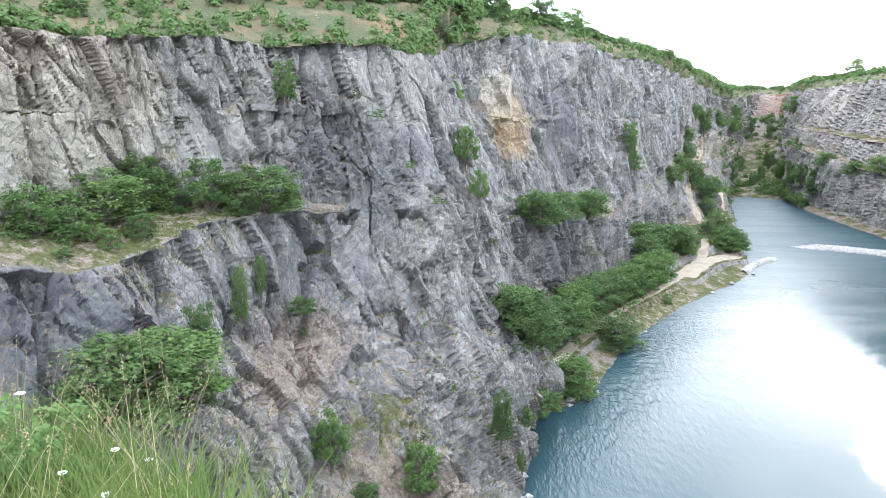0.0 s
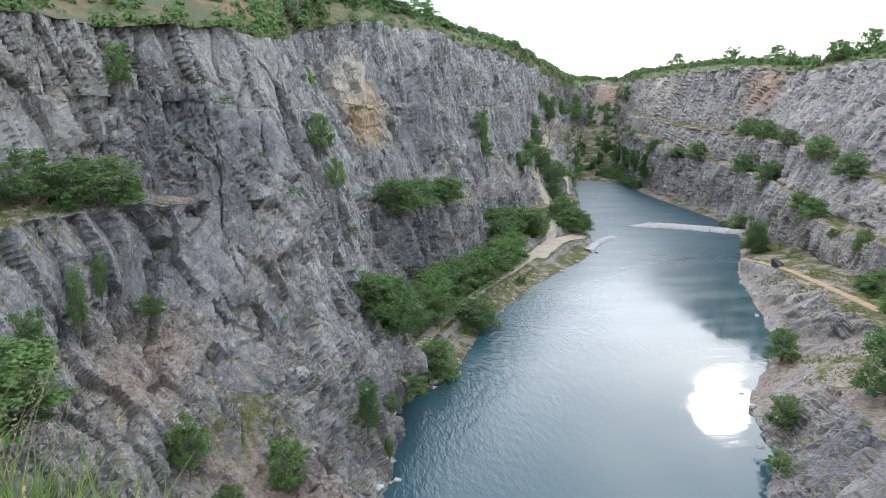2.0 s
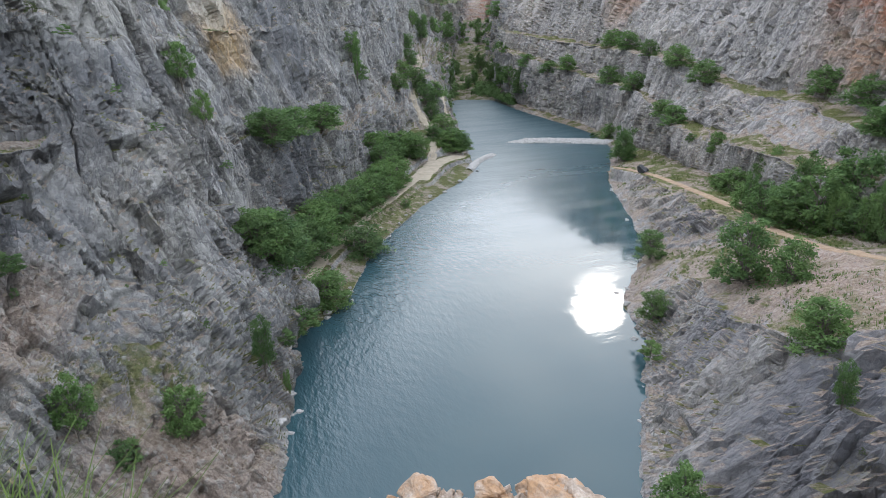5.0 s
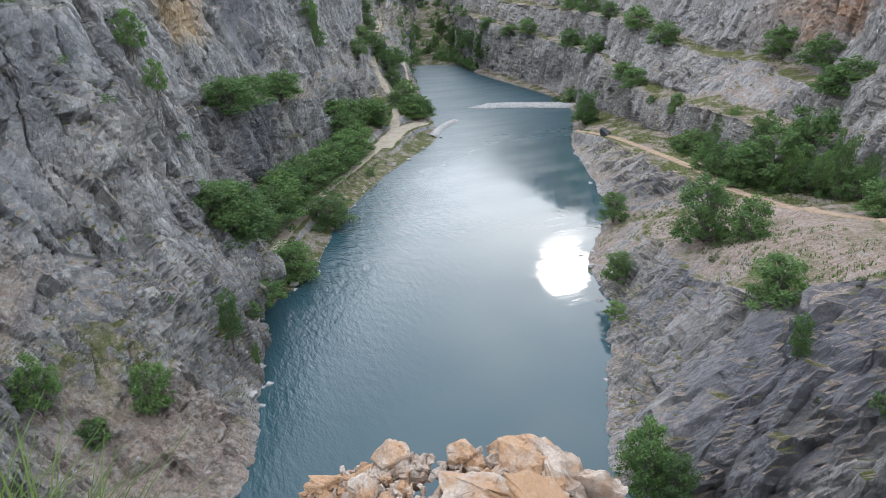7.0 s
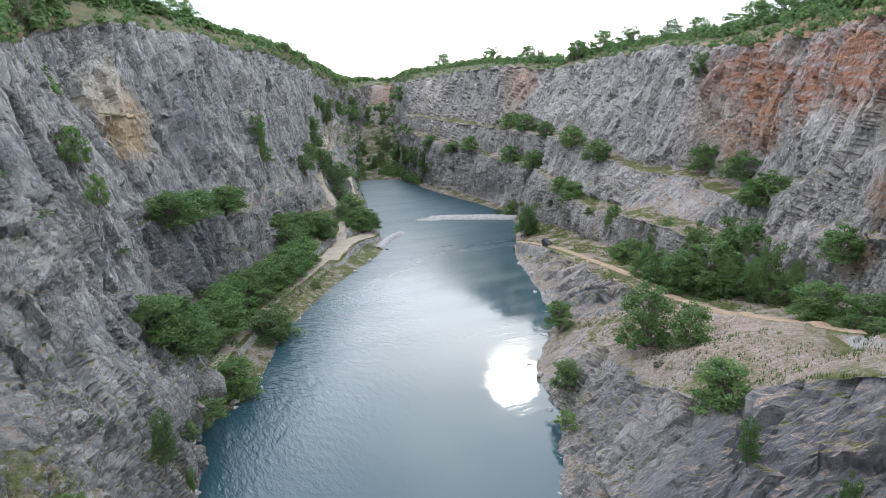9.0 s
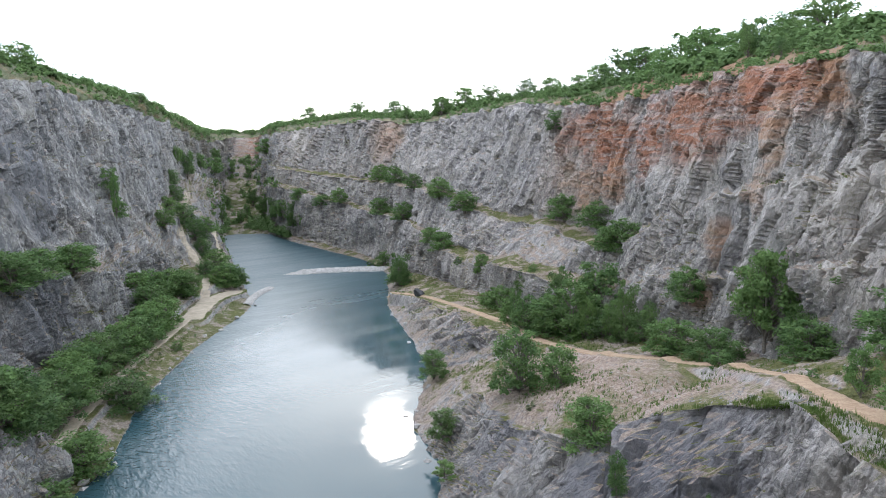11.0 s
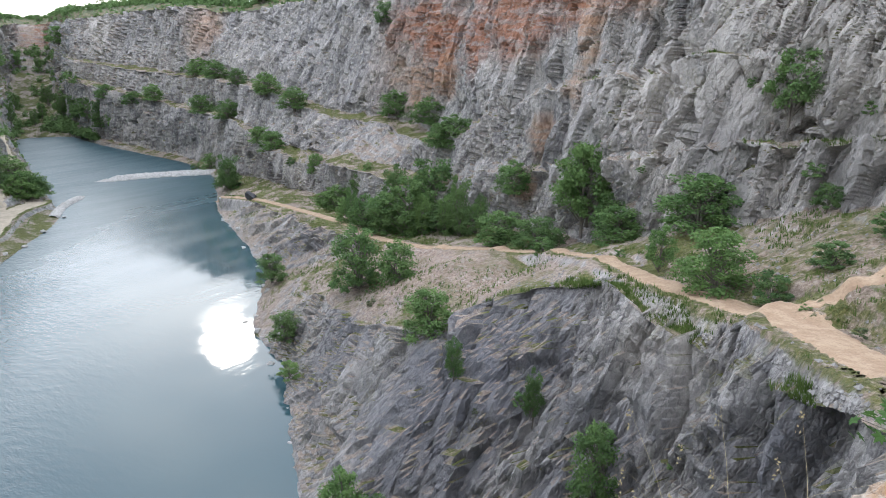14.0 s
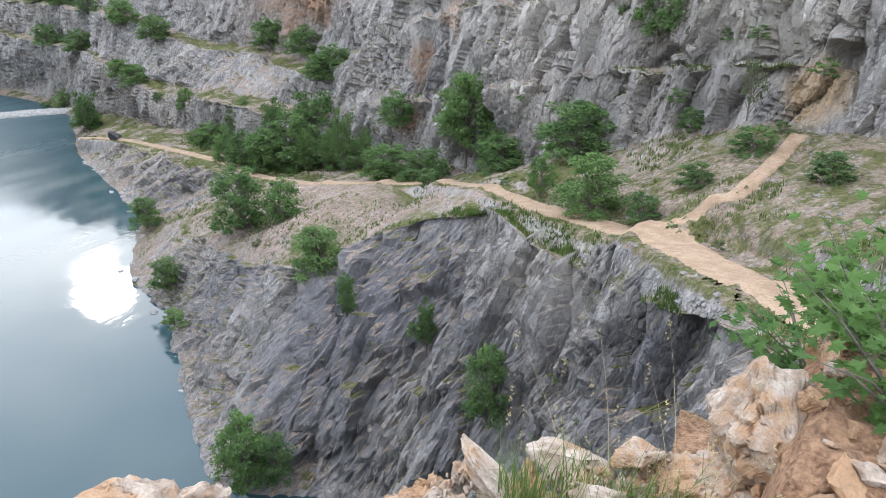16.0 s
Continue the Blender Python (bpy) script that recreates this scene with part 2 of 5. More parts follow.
def water_material():
    m, nt, bsdf = material("lake_water")
    g = Nodes(nt)
    across = g.math("SUBTRACT", g.math("MULTIPLY", g.part_of(g.pos, "X"), 0.8), g.math("MULTIPLY", g.part_of(g.pos, "Y"), 0.55))
    gust = g.noise(0.010, 4.0, 0.6, g.scaled((2.2, 0.7, 1.0), (0, 0, 35)))
    streak = g.noise(0.07, 4.0, 0.6, g.scaled((0.35, 1.6, 1.0), (0, 0, 32)))
    wind = g.ramp(g.math("ADD", across, g.math("MULTIPLY", gust, 50.0)), -20.0, 16.0, 1.0, 0.0)
    wind = g.math("MAXIMUM", wind, g.ramp(g.part_of(g.pos, "Y"), 190.0, 320.0, 0.0, 0.7))
    calm = g.ramp(streak, 0.40, 0.62, 0.0, 1.0)
    ripple = g.noise(0.75, 3.0, 0.6, g.scaled((1.0, 0.45, 1.0), (0, 0, 20)))
    chop = g.noise(2.6, 2.0, 0.5, g.scaled((1.0, 0.5, 1.0), (0, 0, 50)))
    swell = g.noise(0.11, 2.0, 0.5)
    h = g.math("ADD", g.math("MULTIPLY", g.math("ADD", ripple, g.math("MULTIPLY", chop, 0.3)), wind), g.math("MULTIPLY", swell, 0.03))
    h = g.math("ADD", h, g.math("MULTIPLY", ripple, g.math("ADD", 0.02, g.math("MULTIPLY", calm, 0.07))))
    g.put(bsdf.inputs["Normal"], g.bump(h, 0.6, 0.35))
    g.put(bsdf.inputs["Base Color"], g.mix(g.noise(0.03, 2.0), (0.020, 0.050, 0.062), (0.030, 0.066, 0.076)))
    g.put(bsdf.inputs["Roughness"], g.math("ADD", g.math("MULTIPLY", wind, 0.10), g.math("ADD", g.ramp(g.part_of(g.pos, "Y"), 115.0, 300.0, 0.035, 0.36), g.math("MULTIPLY", calm, 0.05))))
    bsdf.inputs["IOR"].default_value = 1.33
    return m


def leaf_material(name, dark, light):
    m, nt, bsdf = material(name)
    g = Nodes(nt)
    info = nt.nodes.new("ShaderNodeObjectInfo")
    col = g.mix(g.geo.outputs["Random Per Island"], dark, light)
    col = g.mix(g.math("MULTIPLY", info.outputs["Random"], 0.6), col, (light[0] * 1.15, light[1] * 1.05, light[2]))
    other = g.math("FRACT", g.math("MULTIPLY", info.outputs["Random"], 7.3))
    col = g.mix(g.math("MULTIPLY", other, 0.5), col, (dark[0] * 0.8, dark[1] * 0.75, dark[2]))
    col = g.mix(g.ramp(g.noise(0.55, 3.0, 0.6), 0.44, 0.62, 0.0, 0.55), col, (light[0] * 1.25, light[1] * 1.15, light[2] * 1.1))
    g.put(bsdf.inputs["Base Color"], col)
    bsdf.inputs["Roughness"].default_value = 0.7
    bsdf.inputs["Specular IOR Level"].default_value = 0.12
    glow = nt.nodes.new("ShaderNodeBsdfTranslucent")
    g.put(glow.inputs["Color"], col)
    both = nt.nodes.new("ShaderNodeMixShader")
    both.inputs[0].default_value = 0.4
    nt.links.new(bsdf.outputs[0], both.inputs[1])
    nt.links.new(glow.outputs[0], both.inputs[2])
    nt.links.new(both.outputs[0], nt.nodes["Material Output"].inputs["Surface"])
    return m


def plain_material(name, low, high, scale, rough=0.9, bump=0.4, depth=0.05, third=None):
    m, nt, bsdf = material(name)
    g = Nodes(nt)
    info = nt.nodes.new("ShaderNodeObjectInfo")
    tc = nt.nodes.new("ShaderNodeTexCoord").outputs["Object"]
    mid, fine = g.noise(scale, 5.0, 0.65), g.noise(scale * 7, 5.0, 0.7)
    col = g.mix(g.ramp(mid, 0.35, 0.65), low, high)
    if third:
        col = g.mix(g.ramp(g.math("ADD", g.noise(scale * 0.6, 4.0, 0.7), g.math("MULTIPLY", info.outputs["Random"], 0.30)), 0.52, 0.74, 0.0, 0.85), col, third)
    col = g.mix(g.ramp(fine, 0.40, 0.72, 0.0, 0.5), col, tuple(c * 0.55 for c in low))
    g.put(bsdf.inputs["Base Color"], col)
    bsdf.inputs["Roughness"].default_value = rough
    g.put(bsdf.inputs["Normal"], g.bump(g.math("ADD", mid, g.math("MULTIPLY", fine, 0.4)), bump, depth))
    return m


OCHRE, RED, PALE, ORANGE = (0.60, 0.43, 0.25), (0.36, 0.165, 0.10), (0.58, 0.555, 0.51), (0.44, 0.27, 0.17)
SLATE, PINK = (0.15, 0.157, 0.18), (0.40, 0.30, 0.24)
PATCHES = [
    ((18, 184, 57), 11.0, OCHRE, 1.0),
    ((15, 184, 64), 8.0, PALE, 0.85),
    ((-46, 80, 60), 13.0, (0.50, 0.42, 0.30), 0.7),
    ((-44, 78, 55), 11.0, PALE, 0.6),
    ((-23, 105, 54), 7.0, SLATE, 0.75),
    ((-39, 61, 38), 9.0, SLATE, 0.85),
    ((-32, 66, 36), 6.0, SLATE, 0.8),
    # dark recess: the shade inside it is painted as a slate-coloured patch
    ((35, 184, 19), 16.0, SLATE, 0.75),
    ((37, 211, 48), 15.0, SLATE, 0.7),
    ((-8, 115, 65), 9.0, PALE, 0.5),
    ((254, 440, 69), 18.0, PALE, 0.6),
    ((240, 316, 66), 16.0, PINK, 0.6),
    ((314, 629, 68), 22.0, RED, 0.9),
    ((72, 36, 23), 9.0, SLATE, 0.75),
    ((66, 14, 30), 8.0, PALE, 0.45),
    ((60, 30, 22), 6.0, PALE, 0.35),
    ((61, 44, 11), 13.0, SLATE, 0.8),
    ((58, 20, 18), 9.0, SLATE, 0.75),
    ((80, 70, 8), 12.0, SLATE, 0.7),
    ((115, 130, 6), 14.0, SLATE, 0.6),
    ((45, 3, 28), 9.0, SLATE, 0.7),
    ((66, 38, 17), 10.0, SLATE, 0.6),
    ((-36, 62, 33), 8.0, SLATE, 0.6),
    ((93, 64, 21), 11.0, PINK, 0.8),
    ((104, 78, 17), 9.0, PINK, 0.75),
    ((88, -7, 56), 7.0, PALE, 0.7),
    ((95, 10, 53), 16.0, PALE, 0.70),
    ((105, 30, 50), 15.0, PALE, 0.60),
    ((124, 45, 57), 16.0, PALE, 0.40),
    ((150, 80, 58), 16.0, PALE, 0.35),
    ((190, 150, 50), 18.0, PINK, 0.35),
    ((-30, 100, 60), 12.0, PALE, 0.4),
    ((190, 134, 67), 11.0, RED, 0.90),
    ((180, 120, 60), 11.0, RED, 0.95),
    ((166, 100, 63), 11.0, RED, 0.95),
    ((153, 83, 65), 10.0, RED, 0.95),
    ((143, 71, 67), 9.0, RED, 0.90),
    ((133, 60, 70), 8.0, RED, 0.90),
    ((129, 53, 72), 8.0, RED, 0.95),
    ((123, 45, 73), 8.0, RED, 0.90),
    ((121, 39, 71), 6.0, ORANGE, 0.80),
    ((188, 134, 46), 8.0, ORANGE, 0.70),
    ((178, 119, 50), 8.0, ORANGE, 0.70),
    ((193, 151, 66), 9.0, RED, 0.60),
    ((241, 312, 66), 10.0, ORANGE, 0.50),
    ((127, 52, 60), 4.0, ORANGE, 0.75),
    ((128, 54, 52), 4.0, ORANGE, 0.65),
    ((137, 64, 40), 4.5, ORANGE, 0.70),
    ((132, 67, 29), 4.0, ORANGE, 0.75),
    ((127, 50, 66), 4.0, ORANGE, 0.80),
    ((192, 147, 51), 6.0, ORANGE, 0.50),
    ((105, 19, 70), 9.0, PALE, 0.50),
    ((84.4, -8.0, 47.8), 3.6, OCHRE, 0.95),
    ((92, 6, 47), 7.0, SLATE, 0.45),
    ((100, 20, 44), 8.0, SLATE, 0.4),
    ((-12, 108, 50), 10.0, SLATE, 0.5),
    ((-20, 100, 38), 9.0, SLATE, 0.45),
]
ROCK = rock_material("quarry_limestone", (-6, 14, 0), (0.280, 0.276, 0.274), 0.0, (0.765, 0.765, 0.755))
ROCK_SOUTH = rock_material("banded_limestone", (-18, -4, 0), (0.395, 0.388, 0.378), 0.25, (0.885, 0.845, 0.825))
TURF, WATER = turf_material(), water_material()
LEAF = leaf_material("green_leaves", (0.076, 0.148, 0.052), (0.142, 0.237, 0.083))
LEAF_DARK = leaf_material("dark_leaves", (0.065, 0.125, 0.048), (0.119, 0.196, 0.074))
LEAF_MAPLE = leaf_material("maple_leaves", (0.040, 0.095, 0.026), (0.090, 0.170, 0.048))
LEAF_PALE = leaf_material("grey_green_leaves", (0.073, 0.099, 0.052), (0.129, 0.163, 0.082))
GRASS = leaf_material("grass_blades", (0.052, 0.107, 0.022), (0.120, 0.176, 0.052))
STRAW = leaf_material("dry_grass", (0.258, 0.224, 0.120), (0.413, 0.370, 0.232))
PETAL = plain_material("white_petals", (0.80, 0.76, 0.76), (0.86, 0.84, 0.84), 20.0, 0.6)
BARK = plain_material("grey_bark", (0.10, 0.085, 0.07), (0.19, 0.165, 0.14), 6.0)
TRACK = plain_material("gravel_track", (0.275, 0.232, 0.172), (0.370, 0.318, 0.249), 0.5, 0.95, 0.6, 0.15)
CLAY = plain_material("clay_footpath", (0.267, 0.176, 0.112), (0.361, 0.258, 0.172), 0.6, 0.95, 0.6, 0.12)
RUBBLE = plain_material("ochre_rubble", (0.281, 0.207, 0.152), (0.452, 0.378, 0.316), 9.0, 0.85, 0.9, 0.03, (0.359, 0.199, 0.094))
SCREE = plain_material("grey_scree", (0.172, 0.163, 0.155), (0.292, 0.275, 0.258), 2.0)
BOULDER = plain_material("pale_boulder", (0.258, 0.249, 0.237), (0.404, 0.391, 0.370), 1.2, 0.88, 0.7, 0.1)
SECTIONS = []


def section(side, *edges):
    """One cross-section of the pit: water edge, foot, three benches (outer, inner), rim, crest, in metres."""
    SECTIONS.append((side, edges))


section("north", (-29.0, 7.8, 0.0), (-30.7, 8.2, 9.0), (-32.8, 8.8, 20.0), (-36.7, 9.8, 22.0), (-42.5, 11.4, 40.0), (-48.3, 12.9, 42.0), (-52.2, 14.0, 53.0), (-52.9, 14.2, 53.7), (-56.0, 15.0, 64.0), (-72.4, 19.4, 70.0))
section("north", (-38.3, 32.1, 0.0), (-40.0, 33.6, 11.7), (-42.1, 35.4, 26.0), (-46.0, 38.6, 28.0), (-50.6, 42.4, 43.0), (-56.7, 47.6, 46.0), (-59.8, 50.1, 57.0), (-60.4, 50.7, 57.7), (-62.8, 52.7, 68.0), (-80.4, 67.5, 78.0))
section("north", (-35.3, 48.5, 0.0), (-36.3, 50.0, 13.5), (-37.6, 51.8, 30.0), (-39.4, 55.4, 34.8), (-41.8, 61.1, 44.3), (-48.1, 71.3, 47.9), (-48.8, 74.4, 58.0), (-48.9, 75.1, 58.6), (-49.4, 77.6, 68.0), (-64.5, 101.2, 76.9))
section("north", (-31.7, 55.6, 0.0), (-32.4, 56.8, 12.2), (-33.2, 58.2, 27.0), (-34.7, 60.8, 33.7), (-37.2, 65.1, 42.8), (-42.9, 76.8, 46.8), (-43.5, 79.9, 57.5), (-43.7, 80.5, 58.2), (-44.1, 83.0, 68.2), (-58.2, 109.5, 77.4))
section("north", (-18.0, 55.0, 0.0), (-24.0, 59.5, 11.2), (-29.4, 63.5, 24.0), (-31.9, 69.0, 32.3), (-34.0, 73.5, 43.7), (-38.6, 84.6, 46.4), (-38.8, 87.2, 57.5), (-38.9, 87.8, 58.2), (-39.1, 89.9, 68.6), (-51.8, 119.2, 78.7))
section("north", (-9.0, 59.0, 0.0), (-16.5, 65.5, 9.8), (-23.8, 70.1, 20.7), (-27.4, 80.5, 31.6), (-28.9, 86.3, 45.1), (-30.9, 95.1, 46.8), (-31.0, 97.2, 58.1), (-31.0, 97.6, 58.8), (-31.1, 99.2, 69.5), (-40.4, 128.8, 79.7))
section("north", (-1.0, 65.0, 0.0), (-9.0, 70.5, 7.2), (-15.6, 76.4, 15.0), (-17.9, 90.2, 27.2), (-20.3, 100.0, 43.8), (-21.1, 103.9, 46.0), (-20.1, 106.1, 57.8), (-19.9, 106.5, 58.5), (-19.1, 108.3, 69.6), (-24.3, 137.9, 80.2))
section("north", (5.0, 71.0, 0.0), (-1.5, 75.0, 6.6), (-8.4, 79.6, 13.8), (-11.1, 96.4, 27.9), (-12.1, 104.3, 43.4), (-12.1, 106.3, 45.9), (-12.0, 109.3, 57.7), (-11.9, 110.0, 58.4), (-11.8, 112.4, 69.5), (-15.2, 144.2, 80.9))
section("north", (9.5, 82.0, 0.0), (5.5, 84.0, 6.0), (1.5, 86.0, 12.3), (-1.7, 98.0, 24.3), (-2.8, 108.0, 42.9), (-2.9, 110.0, 45.1), (-4.5, 113.4, 57.0), (-4.8, 114.1, 57.7), (-6.1, 116.8, 68.8), (-8.0, 151.8, 81.9))
section("north", (13.8, 98.0, 0.0), (15.7, 106.0, 4.6), (18.7, 114.5, 10.3), (10.4, 118.5, 21.8), (7.6, 120.8, 36.5), (6.4, 121.8, 40.7), (2.2, 122.4, 54.9), (1.4, 122.5, 55.7), (-1.9, 123.0, 69.0), (-1.9, 155.0, 81.8))
section("north", (16.1, 114.9, 0.0), (19.2, 123.0, 1.6), (23.0, 133.0, 3.5), (15.8, 155.2, 13.8), (17.0, 162.1, 32.7), (17.7, 168.1, 33.2), (9.6, 169.1, 56.1), (8.1, 169.3, 57.4), (3.0, 170.0, 74.9), (5.2, 199.9, 87.0))
section("north", (21.9, 124.1, 0.0), (23.2, 132.1, 1.1), (24.8, 141.9, 2.5), (35.4, 183.6, 9.2), (36.6, 188.5, 29.6), (38.7, 199.3, 29.3), (30.4, 200.0, 57.1), (28.9, 200.1, 58.6), (23.6, 200.6, 79.8), (27.8, 236.4, 89.2))
section("north", (33.2, 135.0, 0.0), (35.3, 148.3, 1.1), (38.0, 164.7, 2.5), (61.2, 223.8, 6.4), (63.2, 229.5, 21.5), (66.9, 246.1, 28.7), (60.7, 249.1, 54.3), (59.5, 249.7, 55.8), (54.5, 252.2, 79.9), (61.3, 283.5, 88.4))
section("north", (49.4, 165.8, 0.0), (52.4, 177.6, 1.1), (56.1, 192.0, 2.5), (82.8, 254.9, 7.9), (86.5, 266.3, 20.6), (91.7, 285.6, 31.1), (89.4, 289.0, 55.4), (89.0, 289.6, 56.9), (87.1, 292.3, 79.7), (95.7, 321.0, 85.2))
section("north", (78.1, 201.4, 0.0), (80.8, 211.9, 1.4), (84.0, 224.8, 3.0), (107.6, 290.7, 10.9), (113.9, 309.7, 19.5), (120.8, 339.1, 41.1), (119.5, 342.2, 58.9), (119.2, 342.8, 59.9), (118.2, 345.3, 76.6), (127.9, 373.7, 82.1))
section("north", (112.8, 236.5, 0.0), (114.2, 247.2, 1.4), (115.9, 260.4, 3.0), (128.3, 312.7, 12.5), (134.4, 344.7, 34.1), (150.5, 392.1, 49.0), (153.4, 401.7, 60.6), (154.0, 403.6, 61.3), (156.2, 411.3, 72.3), (166.9, 439.4, 78.9))
section("north", (133.2, 291.0, 0.0), (134.6, 297.7, 0.9), (136.3, 306.0, 2.0), (146.5, 341.9, 10.4), (159.4, 388.6, 30.6), (176.1, 435.8, 43.6), (184.6, 459.3, 55.9), (186.3, 464.0, 56.6), (193.1, 482.8, 68.2), (208.0, 520.0, 76.6))
section("north", (149.3, 335.3, 0.0), (149.8, 339.4, 0.9), (150.5, 344.6, 2.0), (157.6, 367.7, 7.0), (186.0, 442.5, 26.4), (217.0, 516.2, 38.5), (232.5, 553.1, 53.2), (235.6, 560.5, 54.0), (248.0, 590.0, 67.8), (267.4, 636.1, 76.9))
section("east", (198.6, 452.3, 0.0), (199.6, 455.8, 0.9), (201.0, 460.0, 2.0), (208.2, 476.5, 6.0), (242.1, 549.0, 19.0), (268.4, 602.9, 34.0), (283.0, 626.5, 53.2), (286.0, 631.2, 54.4), (297.6, 650.1, 72.5), (316.4, 691.0, 78.6))
section("east", (219.2, 449.4, 0.0), (220.6, 452.2, 0.9), (222.3, 455.7, 2.0), (228.5, 472.7, 6.0), (260.5, 546.1, 20.0), (282.0, 591.2, 33.0), (298.8, 619.2, 52.8), (302.2, 624.8, 54.0), (315.6, 647.1, 72.6), (333.2, 683.1, 78.6))
section("east", (226.6, 439.0, 0.0), (227.5, 441.6, 0.9), (228.5, 444.7, 2.0), (236.1, 463.3, 6.0), (268.7, 536.5, 22.0), (291.0, 581.2, 34.0), (304.4, 602.5, 54.3), (307.1, 606.7, 55.6), (317.8, 623.7, 74.7), (340.5, 668.3, 79.6))
section("south", (217.7, 392.7, 0.0), (219.0, 396.6, 0.9), (220.6, 401.3, 2.0), (225.0, 412.7, 3.0), (229.2, 427.4, 33.7), (239.4, 450.3, 36.8), (244.1, 459.1, 47.3), (253.5, 476.8, 48.5), (266.3, 492.6, 73.7), (285.4, 527.8, 81.0))
section("south", (208.9, 301.7, 0.0), (210.4, 302.9, 0.5), (212.3, 304.3, 1.0), (214.5, 306.4, 1.5), (215.8, 312.8, 27.4), (224.9, 326.0, 28.0), (229.4, 330.1, 42.4), (238.6, 340.8, 43.5), (245.4, 353.1, 78.0), (265.4, 381.8, 81.9))
section("south", (191.4, 254.0, 0.0), (192.6, 254.7, 0.7), (194.1, 255.7, 1.5), (197.7, 256.7, 2.5), (202.9, 255.1, 25.7), (212.9, 267.7, 26.5), (216.0, 271.6, 41.8), (225.1, 281.0, 42.7), (239.1, 285.0, 74.3), (260.3, 310.2, 78.4))
section("south", (155.3, 206.0, 0.0), (156.8, 203.1, 2.0), (158.7, 199.6, 4.4), (182.4, 209.8, 6.2), (186.6, 215.4, 21.5), (195.5, 224.9, 22.5), (202.4, 225.5, 39.9), (211.4, 234.8, 41.0), (227.0, 232.6, 76.5), (250.0, 256.2, 81.3))
section("south", (144.0, 187.0, 0.0), (143.6, 176.9, 3.8), (143.0, 164.5, 8.5), (166.7, 172.6, 9.0), (170.4, 174.6, 18.3), (179.4, 182.6, 19.7), (189.1, 181.3, 33.4), (198.8, 188.6, 34.5), (214.3, 186.3, 77.9), (237.7, 206.7, 83.1))
section("south", (127.0, 155.8, 0.0), (127.6, 144.4, 5.2), (128.3, 130.5, 11.6), (153.5, 135.8, 10.8), (154.8, 141.9, 22.6), (166.3, 147.1, 24.0), (176.9, 140.7, 33.5), (187.5, 146.5, 35.0), (197.7, 146.3, 74.6), (223.5, 165.4, 81.4))
section("south", (114.5, 133.6, 0.0), (114.3, 117.3, 6.4), (114.1, 97.4, 14.1), (144.0, 104.6, 12.3), (147.2, 107.0, 21.3), (156.3, 111.5, 23.0), (161.5, 111.0, 30.7), (171.8, 113.7, 32.0), (181.1, 114.0, 75.0), (207.3, 130.6, 82.3))
section("south", (89.4, 110.4, 0.0), (95.0, 100.1, 8.4), (103.4, 85.2, 15.7), (135.1, 78.0, 17.6), (139.4, 80.5, 28.7), (144.2, 82.2, 32.0), (148.0, 83.7, 42.1), (153.1, 84.8, 44.0), (161.8, 89.7, 74.9), (188.0, 104.2, 81.1))
section("south", (77.7, 88.8, 0.0), (81.7, 73.6, 14.4), (92.9, 62.6, 21.4), (124.9, 60.9, 21.7), (128.5, 62.7, 33.5), (132.5, 63.7, 35.0), (135.4, 64.6, 49.5), (139.6, 65.1, 51.0), (148.3, 72.3, 75.0), (175.3, 85.5, 81.9))
section("south", (60.7, 69.1, 0.0), (71.1, 53.6, 19.4), (85.6, 45.5, 26.6), (114.4, 45.1, 25.7), (117.2, 46.2, 37.8), (120.2, 46.9, 39.0), (122.1, 47.6, 53.1), (124.9, 48.5, 54.0), (135.3, 57.4, 74.7), (161.1, 68.4, 81.5))
section("south", (48.4, 51.9, 0.0), (75.4, 33.5, 29.7), (79.2, 33.6, 30.4), (107.1, 32.7, 30.0), (109.0, 33.3, 41.9), (112.0, 33.8, 42.5), (113.9, 34.4, 55.8), (116.9, 35.1, 56.5), (124.4, 44.1, 74.1), (150.8, 53.4, 80.5))
section("south", (52.8, 34.3, 0.0), (71.1, 24.4, 32.9), (72.3, 23.5, 33.5), (99.4, 22.9, 33.8), (101.3, 23.4, 45.4), (103.4, 23.5, 46.5), (105.3, 23.9, 58.1), (107.3, 24.2, 59.0), (113.4, 32.5, 73.4), (140.3, 40.2, 79.5))
section("south", (49.5, 19.0, 0.0), (58.6, 10.8, 33.3), (60.1, 10.4, 34.1), (91.8, 6.4, 41.3), (93.8, 6.6, 48.5), (95.3, 6.7, 49.3), (96.8, 6.8, 58.3), (98.3, 6.9, 59.0), (101.4, 10.7, 69.8), (129.3, 13.6, 76.0))
section("south", (38.6, 5.4, 0.0), (45.2, 1.6, 37.3), (46.2, 1.2, 37.9), (81.7, -6.4, 44.4), (83.2, -6.6, 51.2), (84.2, -6.6, 52.0), (85.2, -6.7, 58.5), (86.2, -6.8, 59.0), (89.8, -6.3, 67.1), (114.7, -8.0, 72.1))
section("south", (26.9, -1.9, 0.0), (32.8, -4.0, 41.9), (33.7, -4.5, 42.3), (68.2, -15.7, 46.4), (69.2, -16.0, 52.0), (70.2, -16.2, 53.0), (71.1, -16.4, 57.0), (72.1, -16.6, 58.0), (76.0, -17.5, 63.0), (97.4, -22.5, 68.0))
section("west", (16.8, -2.4, 0.0), (17.4, -3.9, 21.4), (18.1, -5.9, 47.5), (40.4, -19.7, 50.0), (42.2, -20.6, 53.0), (43.7, -22.2, 54.0), (46.3, -23.6, 57.0), (48.1, -24.5, 58.0), (53.0, -28.2, 61.0), (70.6, -37.6, 65.0))
